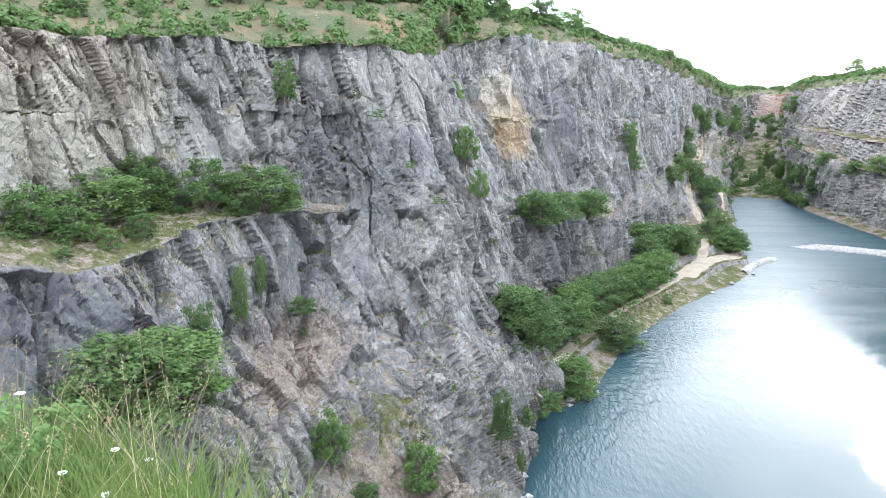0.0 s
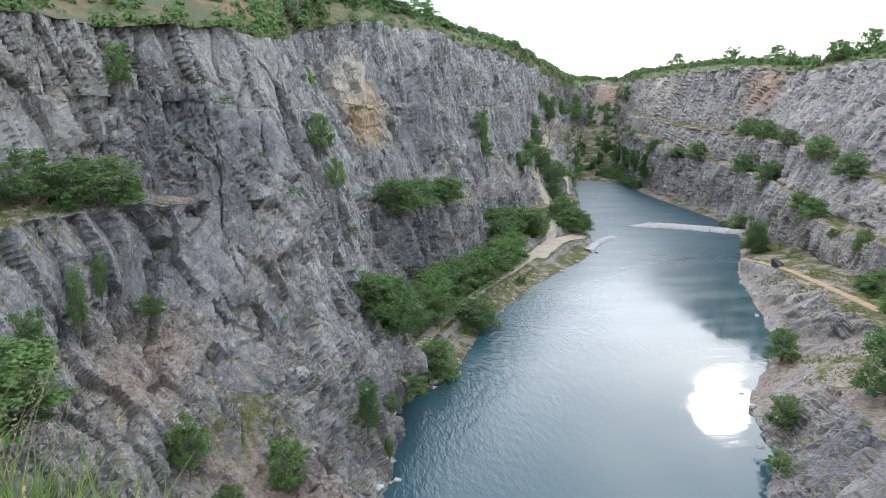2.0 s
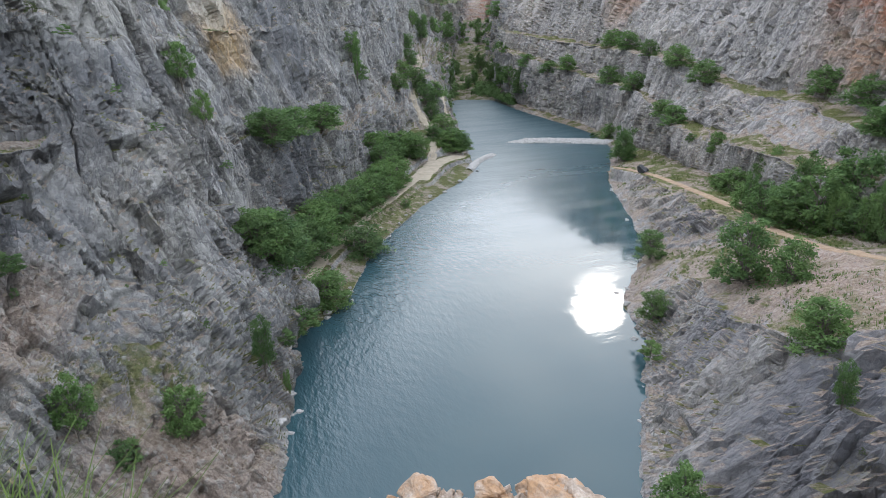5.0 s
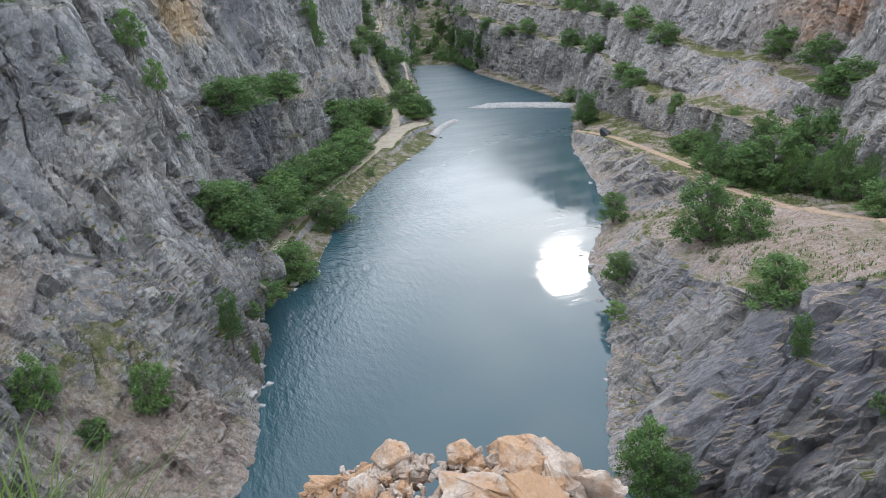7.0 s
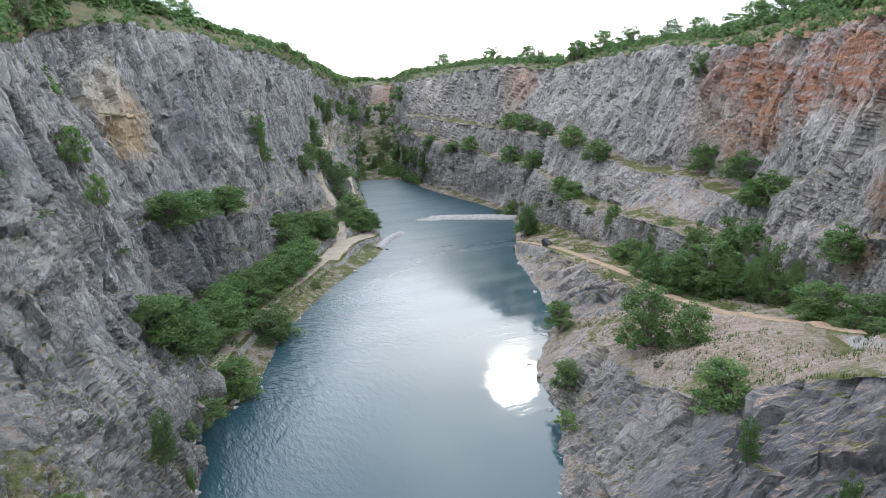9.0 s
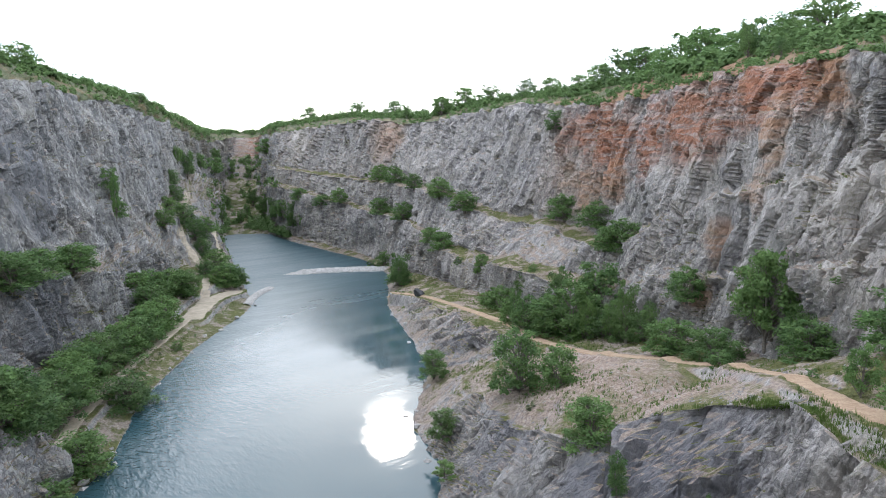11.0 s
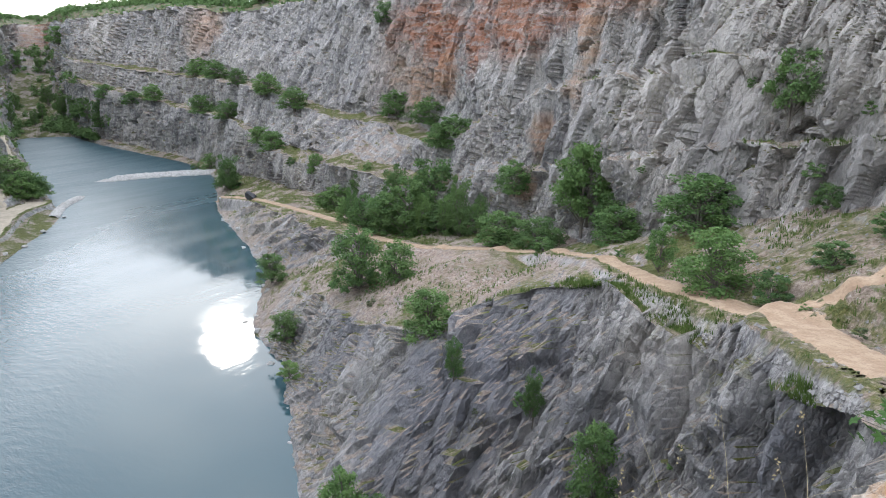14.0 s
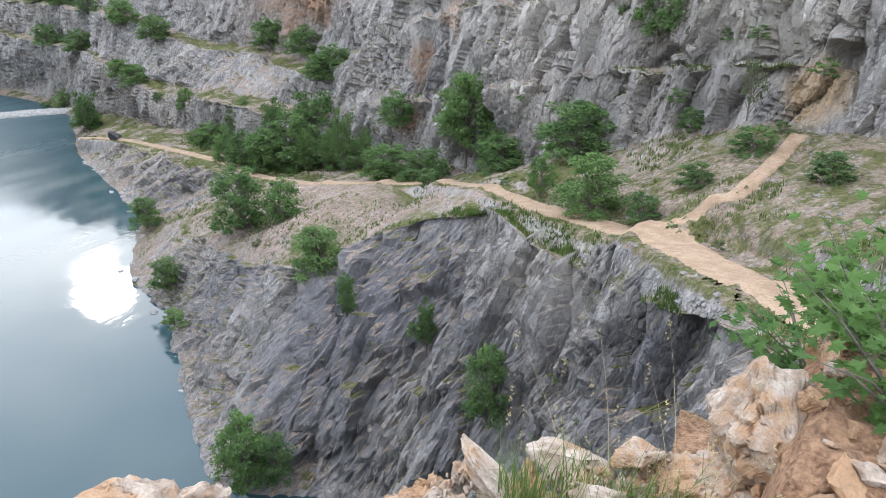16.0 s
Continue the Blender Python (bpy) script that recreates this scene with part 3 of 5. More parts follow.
section("west", (14.8, 2.6, 0.0), (11.9, 0.8, 20.7), (8.4, -1.5, 46.0), (8.3, -3.4, 49.0), (7.1, -3.8, 52.0), (6.9, -4.0, 53.0), (6.8, -4.2, 55.0), (6.6, -4.5, 56.0), (6.1, -5.1, 58.2), (19.3, -23.0, 60.0))
section("west", (16.1, 13.5, 0.0), (12.5, 8.4, 18.9), (8.2, 2.2, 42.0), (7.8, 1.7, 44.0), (5.9, 1.0, 50.0), (5.3, 0.9, 51.5), (4.3, 0.8, 54.5), (3.7, 0.7, 56.0), (2.7, 0.4, 57.4), (2.3, -8.7, 58.8))
section("west", (8.9, 24.4, 0.0), (6.7, 17.8, 16.2), (3.9, 9.7, 36.0), (3.7, 9.1, 40.0), (2.7, 6.7, 47.0), (2.3, 5.7, 49.5), (1.6, 4.1, 54.0), (1.3, 3.3, 56.0), (1.0, 2.5, 57.4), (-0.0, -8.0, 58.8))
section("west", (-3.7, 41.8, 0.0), (-3.3, 30.5, 15.3), (-3.0, 16.7, 34.0), (-2.9, 14.7, 39.0), (-2.2, 10.3, 46.0), (-2.1, 9.0, 48.5), (-1.6, 6.3, 52.5), (-1.3, 5.0, 54.5), (-0.5, 2.4, 57.6), (-2.3, -8.7, 58.9))
section("west", (-19.4, 41.7, 0.0), (-16.8, 33.5, 14.8), (-13.5, 23.4, 33.0), (-12.4, 20.6, 37.0), (-9.5, 15.3, 45.0), (-8.7, 14.0, 47.0), (-6.9, 11.0, 51.0), (-5.8, 9.3, 53.0), (-4.1, 6.3, 56.3), (-7.0, -12.1, 59.3))
section("west", (-31.2, 28.1, 0.0), (-29.7, 24.2, 15.3), (-27.9, 19.5, 34.0), (-25.7, 17.3, 37.0), (-22.9, 14.3, 45.0), (-21.2, 13.2, 47.0), (-19.1, 11.0, 51.0), (-17.3, 10.0, 53.0), (-13.5, 6.6, 57.0), (-23.0, -12.2, 61.0))
section("west", (-30.1, 10.9, 0.0), (-31.6, 8.7, 11.7), (-33.5, 5.9, 26.0), (-34.5, 6.1, 29.0), (-35.6, 5.6, 43.0), (-36.6, 5.1, 45.0), (-37.7, 4.6, 51.0), (-38.8, 4.1, 53.0), (-41.9, 2.9, 60.0), (-51.8, -4.5, 65.0))


# ---- tracks and paths: line, width ----
TRACK_LINE = ([(22.5, 133, 3.5), (30.7, 152.3, 2.5), (37.8, 163.2, 2.7), (52.5, 185.8, 2.4), (68.4, 205.4, 2.7), (81.9, 223.3, 2.8), (96.6, 244.6, 4.0), (106.6, 264.1, 6.6), (113.5, 284.8, 8.7), (114.8, 298, 14.0), (114.0, 307, 21.5), (120.9, 327.7, 27.7), (128.1, 339.2, 32.3), (136.8, 356.1, 38.4)], 3.5)
LANDING_LINE = ([(84, 224, 2.6), (100.7, 246, 3.2), (116, 257, 2.7)], 8.0)
SHORE_LINE = ([(116, 262, 3.0), (124, 285.5, 7.0), (134.7, 315.3, 10.1), (141.3, 336.5, 15.5), (160, 380.6, 14.0)], 3.2)
FOOTPATH_LINE = ([(158, 208, 3.5), (151.2, 177.9, 7.6), (142.4, 145.7, 9.7), (131.0, 116.9, 12.3), (123.5, 102.8, 13.3), (113.7, 82.5, 16.9), (111.0, 70.5, 19.3), (108.5, 62, 21.3), (104.7, 53.8, 23.3), (101, 45.3, 25.6), (89.5, 33.2, 30.0), (79.9, 25.4, 32.6), (72.3, 18.7, 34.0), (68.2, 13.2, 35.1), (64.5, 8.5, 35.9), (58.0, 3.6, 38.0), (52.1, 0.1, 39.1), (47.1, -2.7, 40.1), (40, -6.2, 41.6), (33, -10, 43.5)], 3.2)
CAVE_LINE = ([(61.2, 4.5, 38.0), (62.2, 1.3, 39.6), (63.0, -0.9, 41.0), (67.1, -2.9, 42.3), (74.0, -4.8, 42.7), (81.0, -6.8, 43.9)], 2.0)


def spline(points, gap):
    """Evenly spaced places along a smooth line through the points."""
    pts = [Vector(q) for q in points]
    line = []
    for i in range(len(pts) - 1):
        a, b, c, d = pts[max(i - 1, 0)], pts[i], pts[i + 1], pts[min(i + 2, len(pts) - 1)]
        n = max(2, int((c - b).length / gap))
        for k in range(n):
            f = k / n
            line.append(0.5 * ((2 * b) + (c - a) * f + (2 * a - 5 * b + 4 * c - d) * f * f + (3 * b - a - 3 * c + d) * f**3))
    return line + [pts[-1]]


WAYS = np.array([(*c, width + (1.6 if c.x < 68 and width == 3.2 else 0.0)) for points, width in (TRACK_LINE, LANDING_LINE, SHORE_LINE, FOOTPATH_LINE, CAVE_LINE) for c in spline(points, 0.8)])


# ---- noise on arrays ----
def hashed(i, j, k, seed):
    h = (i * 374761393 + j * 668265263 + k * 2147483647 + seed * 1274126177) & 0xFFFFFFFF
    h = ((h ^ (h >> 13)) * 1274126177) & 0xFFFFFFFF
    h = ((h ^ (h >> 16)) * 2246822519) & 0xFFFFFFFF
    return ((h ^ (h >> 15)) & 0xFFFFFF) / float(0xFFFFFF)


def smooth_noise(p, seed):
    """Value noise in -1..1 at the points p."""
    c = np.floor(p).astype(np.int64)
    f = p - c
    f = f * f * (3 - 2 * f)
    total = np.zeros(len(p))
    for a in (0, 1):
        for b in (0, 1):
            for d in (0, 1):
                w = (f[:, 0] if a else 1 - f[:, 0]) * (f[:, 1] if b else 1 - f[:, 1]) * (f[:, 2] if d else 1 - f[:, 2])
                total += w * hashed(c[:, 0] + a, c[:, 1] + b, c[:, 2] + d, seed)
    return total * 2 - 1


def rough_noise(p, seed, octaves=4):
    return sum(smooth_noise(p * 2.03**o + 17.3 * o, seed + o) * 0.5**o for o in range(octaves))


def broken_rock(p, seed):
    """Height of broken rock: each irregular block is a tilted plane at a level of its own."""
    c = np.floor(p).astype(np.int64)
    best = np.full(len(p), 1e9)
    second = np.full(len(p), 1e9)
    out = np.zeros(len(p))
    for a in (-1, 0, 1):
        for b in (-1, 0, 1):
            for d in (-1, 0, 1):
                i, j, k = c[:, 0] + a, c[:, 1] + b, c[:, 2] + d
                dx = p[:, 0] - i - hashed(i, j, k, seed)
                dy = p[:, 1] - j - hashed(i, j, k, seed + 1)
                dz = p[:, 2] - k - hashed(i, j, k, seed + 2)
                r = dx * dx + dy * dy + dz * dz
                near = r < best
                second = np.where(near, best, np.minimum(second, r))
                best = np.where(near, r, best)
                lift = hashed(i, j, k, seed + 3) * 2 - 1
                tilt = (hashed(i, j, k, seed + 4) * 2 - 1) * dx + (hashed(i, j, k, seed + 5) * 2 - 1) * dy + (hashed(i, j, k, seed + 6) * 2 - 1) * dz
                out = np.where(near, lift * 0.6 + tilt * 1.3, out)
    return out, np.sqrt(second) - np.sqrt(best)


def step(x, lo, hi):
    t = np.clip((x - lo) / (hi - lo), 0, 1)
    return t * t * (3 - 2 * t)


def grid_mesh(name, co, mat, smooth=False):
    """A mesh of a rows x columns x 3 array."""
    n, w = co.shape[:2]
    idx = np.arange(n * w).reshape(n, w)
    quads = np.stack([idx[:-1, :-1], idx[1:, :-1], idx[1:, 1:], idx[:-1, 1:]], -1).reshape(-1, 4)
    me = bpy.data.meshes.new(name)
    me.vertices.add(n * w)
    me.vertices.foreach_set("co", co.reshape(-1).astype(np.float32))
    me.loops.add(quads.size)
    me.loops.foreach_set("vertex_index", quads.reshape(-1).astype(np.int32))
    me.polygons.add(len(quads))
    me.polygons.foreach_set("loop_start", np.arange(0, quads.size, 4, dtype=np.int32))
    me.polygons.foreach_set("use_smooth", np.broadcast_to(np.asarray(smooth, bool).reshape(-1), (len(quads),)).tolist())
    me.update(calc_edges=True)
    me.materials.append(mat)
    return new(name, me)


# adits and notches cut into the walls: place, half extent, depth
HOLLOWS = [
    ((5.8, 113.5, 31.1), (1.4, 4.0, 2.2), 3.5),
    ((-14.5, 104.0, 43.1), (1.8, 4.0, 1.2), 2.5),
    ((83.6, -8.6, 52.4), (4.0, 1.7, 1.6), 4.5),
    ((85.0, -7.0, 47.8), (3.0, 1.5, 4.0), 1.6),
    ((130, 319, 29), (9, 14, 11), -6.0),
    ((150, 172, 8), (3, 3, 3), -2.0),
]

# ---- the pit: benches and walls lofted through the sections ----
rails = np.array([edges for _, edges in SECTIONS])
sides = [side for side, _ in SECTIONS]
count = len(rails)
centre = np.array([75.0, 170.0])
out_dir = rails[:, 9, :2] - centre
out_dir /= np.linalg.norm(out_dir, axis=1, keepdims=True)
in_dir = centre - rails[:, 0, :2]
in_dir /= np.linalg.norm(in_dir, axis=1, keepdims=True)
bed = np.concatenate([rails[:, 0, :2] + in_dir * 7, np.full((count, 1), -6.0)], 1)
rails = np.concatenate([bed[:, None], rails], 1)


def along(k, f):
    """Sections interpolated between section k and the next, f from 0 to 1."""
    a, b, c, d = (rails[(k + o) % count] for o in (-1, 0, 1, 2))
    f = np.asarray(f)[:, None, None]
    m0, m1 = (c - a) * 0.30, (d - b) * 0.30
    return (2 * f**3 - 3 * f**2 + 1) * b + (f**3 - 2 * f**2 + f) * m0 + (-2 * f**3 + 3 * f**2) * c + (f**3 - f**2) * m1


ACROSS = (4, 38, 40, 58, 34, 11, 34, 7, 56, 16)
strips, strip_side = [], []
for k in range(count):
    here, there = rails[k], rails[(k + 1) % count]
    length = np.linalg.norm((here - there)[4:10, :2], axis=1).max()
    reach = max(20.0, np.linalg.norm((here + there)[5, :2]) / 2)
    steps = max(6, int(length / (0.0036 * reach)))
    if sides[k] == "west":
        steps = 14
    strips.append(along(k, np.arange(steps) / steps))
    strip_side += [sides[k]] * steps
ring = np.concatenate(strips)
ring = np.concatenate([ring, ring[:1]])
# quarried edges are never straight
for k in range(2, 10):
    stray = np.clip(np.hypot(ring[:, k, 0], ring[:, k, 1]) / 90.0 - 0.15, 0, 1)
    for axis, amount in ((0, 1.1), (1, 1.1), (2, 1.5 if k in (2, 3) else 0.9)):
        low_bank = np.clip(ring[:, k, 2] / 14.0, 0.0, 1.0) if k < 5 else 1.0
        ring[:, k, axis] += rough_noise(ring[:, k] / 9.0, 200 + 10 * k + axis, 3) * amount * stray * low_bank
cols = []
for i, n in enumerate(ACROSS):
    f = (np.arange(n) / n)[None, :, None]
    cols.append(ring[:, i : i + 1] * (1 - f) + ring[:, i + 1 : i + 2] * f)
cols.append(ring[:, 10:11])
base = np.concatenate(cols, 1)
rows_n, cols_n = base.shape[:2]
starts = np.cumsum((0,) + ACROSS)

du = np.roll(base, -1, 0) - np.roll(base, 1, 0)
du[0], du[-1] = base[1] - base[-2], base[1] - base[-2]
dv = np.gradient(base, axis=1)
nrm = np.cross(dv, du)
nrm /= np.linalg.norm(nrm, axis=2, keepdims=True) + 1e-9
if (nrm[..., 2].mean()) < 0:
    nrm = -nrm
p = base.reshape(-1, 3)
n_ = nrm.reshape(-1, 3)
steep = 1 - step(n_[:, 2], 0.55, 0.88)
reach = np.hypot(p[:, 0], p[:, 1])
calm = step(reach, 6, 45) * (0.30 + 0.70 * step(p[:, 2], 0.5, 4.0)) * (p[:, 2] > -1)
strip_side = np.array(strip_side)
# the beds dip steeply, each wall its own way
row_side = np.append(strip_side, strip_side[-1])
southern = np.repeat(row_side == "south", cols_n)
q = p @ np.array(Vector((-0.24, -0.10, 0.96)).to_track_quat("Z", "Y").to_matrix())
q_south = p @ np.array(Vector((0.06, -0.30, 0.95)).to_track_quat("Z", "Y").to_matrix())
q[southern] = q_south[southern]
lift = rough_noise(p / 22.0, 3, 3) * 2.2 * (0.35 + 0.65 * steep)
stray = 0.10 * smooth_noise(p / 4.0, 8)[:, None]
block, joint = broken_rock(q / (6.0, 3.6, 17.0) + stray, 11)
lift += (block * 1.9 - 0.9 * (1 - step(joint, 0.0, 0.08))) * (0.08 + 0.92 * steep)
broken = 0.30 + 0.70 * step(rough_noise(p / 13.0, 23, 3), -0.35, 0.30)
block, joint = broken_rock(q / (2.2, 1.5, 6.0) + stray, 31)
lift += broken * (block * 0.85 - 0.40 * (1 - step(joint, 0.0, 0.14))) * (0.12 + 0.88 * steep)
close = reach < 260
fine = np.zeros(len(p))
fine[close] = broken_rock(q[close] / (0.85, 0.7, 2.4), 51)[0]
lift += broken * fine * 0.40 * (0.10 + 0.90 * steep)
# flat-lying beds step out under the southern rim
beds = southern * step(p[:, 2], 58, 68) * steep * step(reach, 118, 140)
course = p[:, 2] / 1.7 + 0.8 * smooth_noise(p / 14.0, 14)
lift += beds * 0.6 * (hashed(np.floor(course).astype(np.int64), np.zeros(len(p), np.int64), np.floor(p[:, 1] / 11.0 + smooth_noise(p / 5.0, 15)).astype(np.int64), 16) - 0.5)
for place, size, depth in HOLLOWS:
    away = np.linalg.norm((p - place) / size, axis=1)
    lift -= depth * (1 - step(away, 0.75, 1.0))
pit = (p + n_ * (lift * calm)[:, None]).reshape(rows_n, cols_n, 3)

# ways are cut level into the slope
flat_pit = pit.reshape(-1, 3)
for near_way in np.array_split(WAYS, 40):
    lo, hi = near_way[:, :3].min(0) - 9, near_way[:, :3].max(0) + 9
    pick = np.nonzero(((flat_pit > lo) & (flat_pit < hi)).all(1))[0]
    if not len(pick):
        continue
    gap = np.hypot(flat_pit[pick, None, 0] - near_way[None, :, 0], flat_pit[pick, None, 1] - near_way[None, :, 1])
    which = gap.argmin(1)
    gap, half, level = gap.min(1), near_way[which, 3] * 0.5, near_way[which, 2]
    keep = 1 - step((gap - half) / 2.2, 0.45, 1.1)
    keep *= (np.abs(flat_pit[pick, 2] - level) < 4.5) & (flat_pit[pick, 2] > 0.5)
    flat_pit[pick, 2] += (level - flat_pit[pick, 2]) * keep
pit = flat_pit.reshape(rows_n, cols_n, 3)

LABELS = {
    "north": "broken grey limestone quarry wall with bushy ledges",
    "east": "far overgrown end wall of the quarry with red soil",
    "south": "grey and rust-stained limestone quarry wall above a path ledge",
    "west": "steep rock face below the viewpoint",
}
for side in ("north", "east", "south", "west"):
    idx = np.nonzero(strip_side == side)[0]
    ob = grid_mesh("wall_" + side, pit[idx[0] : idx[-1] + 2, : starts[9] + 1], ROCK_SOUTH if side == "south" else ROCK, nrm[idx[0] : idx[-1] + 1, : starts[9], 2] > 0.72)
    tagged(ob, LABELS[side], "quarry wall", kind="structure")

# the land round the pit, one sheet to the horizon
crest = pit[:, starts[9] :]
edge = ring[:, 10]
out = edge[:, :2] - centre
out /= np.linalg.norm(out, axis=1, keepdims=True)
land = [crest]
for far, height in ((8, 0.6), (20, 1.5), (45, 2.5), (90, 3.0), (180, 2.0), (400, -4.0), (900, -15.0), (2500, -40.0)):
    ring_far = np.concatenate([edge[:, :2] + out * far, edge[:, 2:] + height], 1)
    wave = rough_noise(ring_far / 25.0, 5, 3) * min(1.2, far * 0.05)
    ring_far[:, 2] += wave
    land.append(ring_far[:, None])
ground = grid_mesh("ground", np.concatenate(land, 1), TURF, True)
tagged(ground, "rough grassland with bare red soil round the pit", "ground", kind="structure")

bm = bmesh.new()
bmesh.ops.create_grid(bm, x_segments=40, y_segments=60, size=1.0, matrix=Matrix.Translation((120, 260, 0)) @ Matrix.Diagonal((200, 330, 1, 1)))
me = bpy.data.meshes.new("water")
bm.to_mesh(me)
bm.free()
me.materials.append(WATER)
tagged(new("water", me), "calm blue-green quarry lake reflecting a white sky", "water", kind="structure")


# ---- helpers for things ----
from mathutils.bvhtree import BVHTree

solid = [ob for ob in scene.objects if ob.type == "MESH" and ob.name != "water"]
verts_all, faces_all = [], []
for ob in solid:
    me = ob.data
    co = np.empty(len(me.vertices) * 3, np.float32)
    me.vertices.foreach_get("co", co)
    vi = np.empty(len(me.loops), np.int32)
    me.loops.foreach_get("vertex_index", vi)
    faces_all += (vi.reshape(-1, 4) + len(verts_all)).tolist()
    verts_all += co.reshape(-1, 3).tolist()
TERRAIN = BVHTree.FromPolygons(verts_all, faces_all)
del verts_all, faces_all


def drop(x, y, z, above=3.0):
    """The ground under a place, and its normal."""
    hit, normal, _, _ = TERRAIN.ray_cast(Vector((x, y, z + above)), Vector((0, 0, -1)))
    if hit is None:
        hit, normal, _, _ = TERRAIN.find_nearest(Vector((x, y, z)))
    return hit, normal


def part(name, bm, mat, parent=None, label=""):
    me = bpy.data.meshes.new(name)
    bm.to_mesh(me)
    bm.free()
    me.materials.append(mat)
    ob = new(name, me)
    if parent:
        ob.parent = parent
    return tagged(ob, label)


def soup(name, verts, faces, mat, parent=None, smooth=False):
    me = bpy.data.meshes.new(name)
    me.from_pydata(verts, [], faces)
    me.materials.append(mat)
    if smooth:
        me.polygons.foreach_set("use_smooth", [True] * len(me.polygons))
    ob = new(name, me)
    if parent:
        ob.parent = parent
    return ob


def tube(verts, faces, path, radii, sides=6):
    """Adds a tapered tube along a path."""
    first = len(verts)
    for i, (a, r) in enumerate(zip(path, radii)):
        a = Vector(a)
        d = (Vector(path[min(i + 1, len(path) - 1)]) - Vector(path[max(i - 1, 0)])).normalized()
        u = d.orthogonal().normalized()
        w = d.cross(u)
        for k in range(sides):
            t = 2 * math.pi * k / sides
            verts.append(tuple(a + (u * math.cos(t) + w * math.sin(t)) * r))
    for i in range(len(path) - 1):
        for k in range(sides):
            n = (k + 1) % sides
            faces.append((first + i * sides + k, first + i * sides + n, first + (i + 1) * sides + n, first + (i + 1) * sides + k))
    faces.append(tuple(first + (len(path) - 1) * sides + k for k in range(sides)))


def leaf_quad(verts, faces, at, normal, size, rng, narrow=0.5):
    u = normal.orthogonal().normalized()
    turn = Matrix.Rotation(rng.uniform(0, 6.28), 3, normal)
    u = turn @ u
    w = normal.cross(u)
    i = len(verts)
    tip = size * rng.uniform(0.8, 1.3)
    verts += [tuple(at - u * tip * 0.5), tuple(at + w * size * narrow - normal * size * 0.12), tuple(at + u * tip * 0.5), tuple(at - w * size * narrow - normal * size * 0.12)]
    faces.append((i, i + 1, i + 2, i + 3))


def leaf_tri(verts, faces, at, normal, size, rng):
    u = Matrix.Rotation(rng.uniform(0, 6.28), 3, normal) @ normal.orthogonal().normalized()
    w = normal.cross(u)
    i = len(verts)
    verts += [tuple(at - u * size * 0.55), tuple(at + u * size * 0.35 + w * size * 0.55), tuple(at + u * size * 0.45 - w * size * 0.5)]
    faces.append((i, i + 1, i + 2))


def shrub_kind(name, seed, lobes, leaves, tall, leaf_mat, leaf=0.20, stems=4):
    """A bush or tree two metres wide in radius and four high, built once and copied."""
    rng = random.Random(seed)
    root = new(name)
    verts, faces = [], []
    centres = []
    for k in range(lobes):
        f = (k + 0.5) / lobes
        a = k * 2.4 + rng.uniform(-0.5, 0.5)
        low = 0.9 if tall else 0.25
        z = low + (3.45 - low) * f**1.25 + rng.uniform(-0.2, 0.2)
        g = z / 4.0
        dome = math.sqrt(max(0.03, 1 - ((g - 0.5) / 0.55) ** 2)) if tall else math.sqrt(max(0.03, 1 - g**2.2))
        spread = dome * 1.30 * math.sqrt(rng.uniform(0.15, 1.0))
        centres.append((Vector((math.cos(a) * spread, math.sin(a) * spread, max(z, 0.3))), rng.uniform(0.24, 0.56)))
    for k in range(stems):
        lean = Vector((rng.uniform(-0.3, 0.3), rng.uniform(-0.3, 0.3), 0)) * (0.3 if tall and k == 0 else 1)
        top = Vector((lean.x * 2.2, lean.y * 2.2, 2.6 + rng.uniform(-0.4, 0.7)))
        r = 0.085 if tall and k == 0 else 0.05
        tube(verts, faces, [(lean.x * 0.2, lean.y * 0.2, -0.35), tuple(lean * 0.6 + Vector((0, 0, 0.9))), tuple(lean * 1.3 + Vector((0, 0, 1.8))), tuple(top)], (r, r * 0.8, r * 0.5, r * 0.15))
    for c, r in centres:
        z0 = max(0.2, c.z - 0.9)
        tube(verts, faces, [(c.x * 0.15, c.y * 0.15, z0), tuple(c * 0.6 + Vector((0, 0, z0 * 0.35))), tuple(c)], (0.035, 0.025, 0.008), 4)
    soup("trunk", verts, faces, BARK, root)
    verts, faces = [], []
    for n in range(leaves):
        c, r = centres[rng.randrange(lobes)]
        d = Vector((rng.gauss(0, 1), rng.gauss(0, 1), rng.gauss(0, 0.9) + 0.25)).normalized()
        k = rng.random()
        reach = r * (0.35 + 0.75 * k**0.6)
        if noise.noise(c * 3 + d * 2.2 + Vector((seed, 0, 0))) < -0.12:
            reach *= 0.65
        at = c + Vector((d.x * reach * 1.1, d.y * reach * 1.1, d.z * reach * 0.85))
        if at.z < 0.05:
            at.z = rng.uniform(0.05, 0.4)
        nrm_leaf = (d * 0.45 + Vector((rng.gauss(0, 0.6), rng.gauss(0, 0.6), rng.gauss(0.25, 0.6)))).normalized()
        (leaf_tri if lobes != 16 else leaf_quad)(verts, faces, at, nrm_leaf, leaf * rng.uniform(0.7, 1.45), rng)
    soup("crown", verts, faces, leaf_mat, root)
    return root


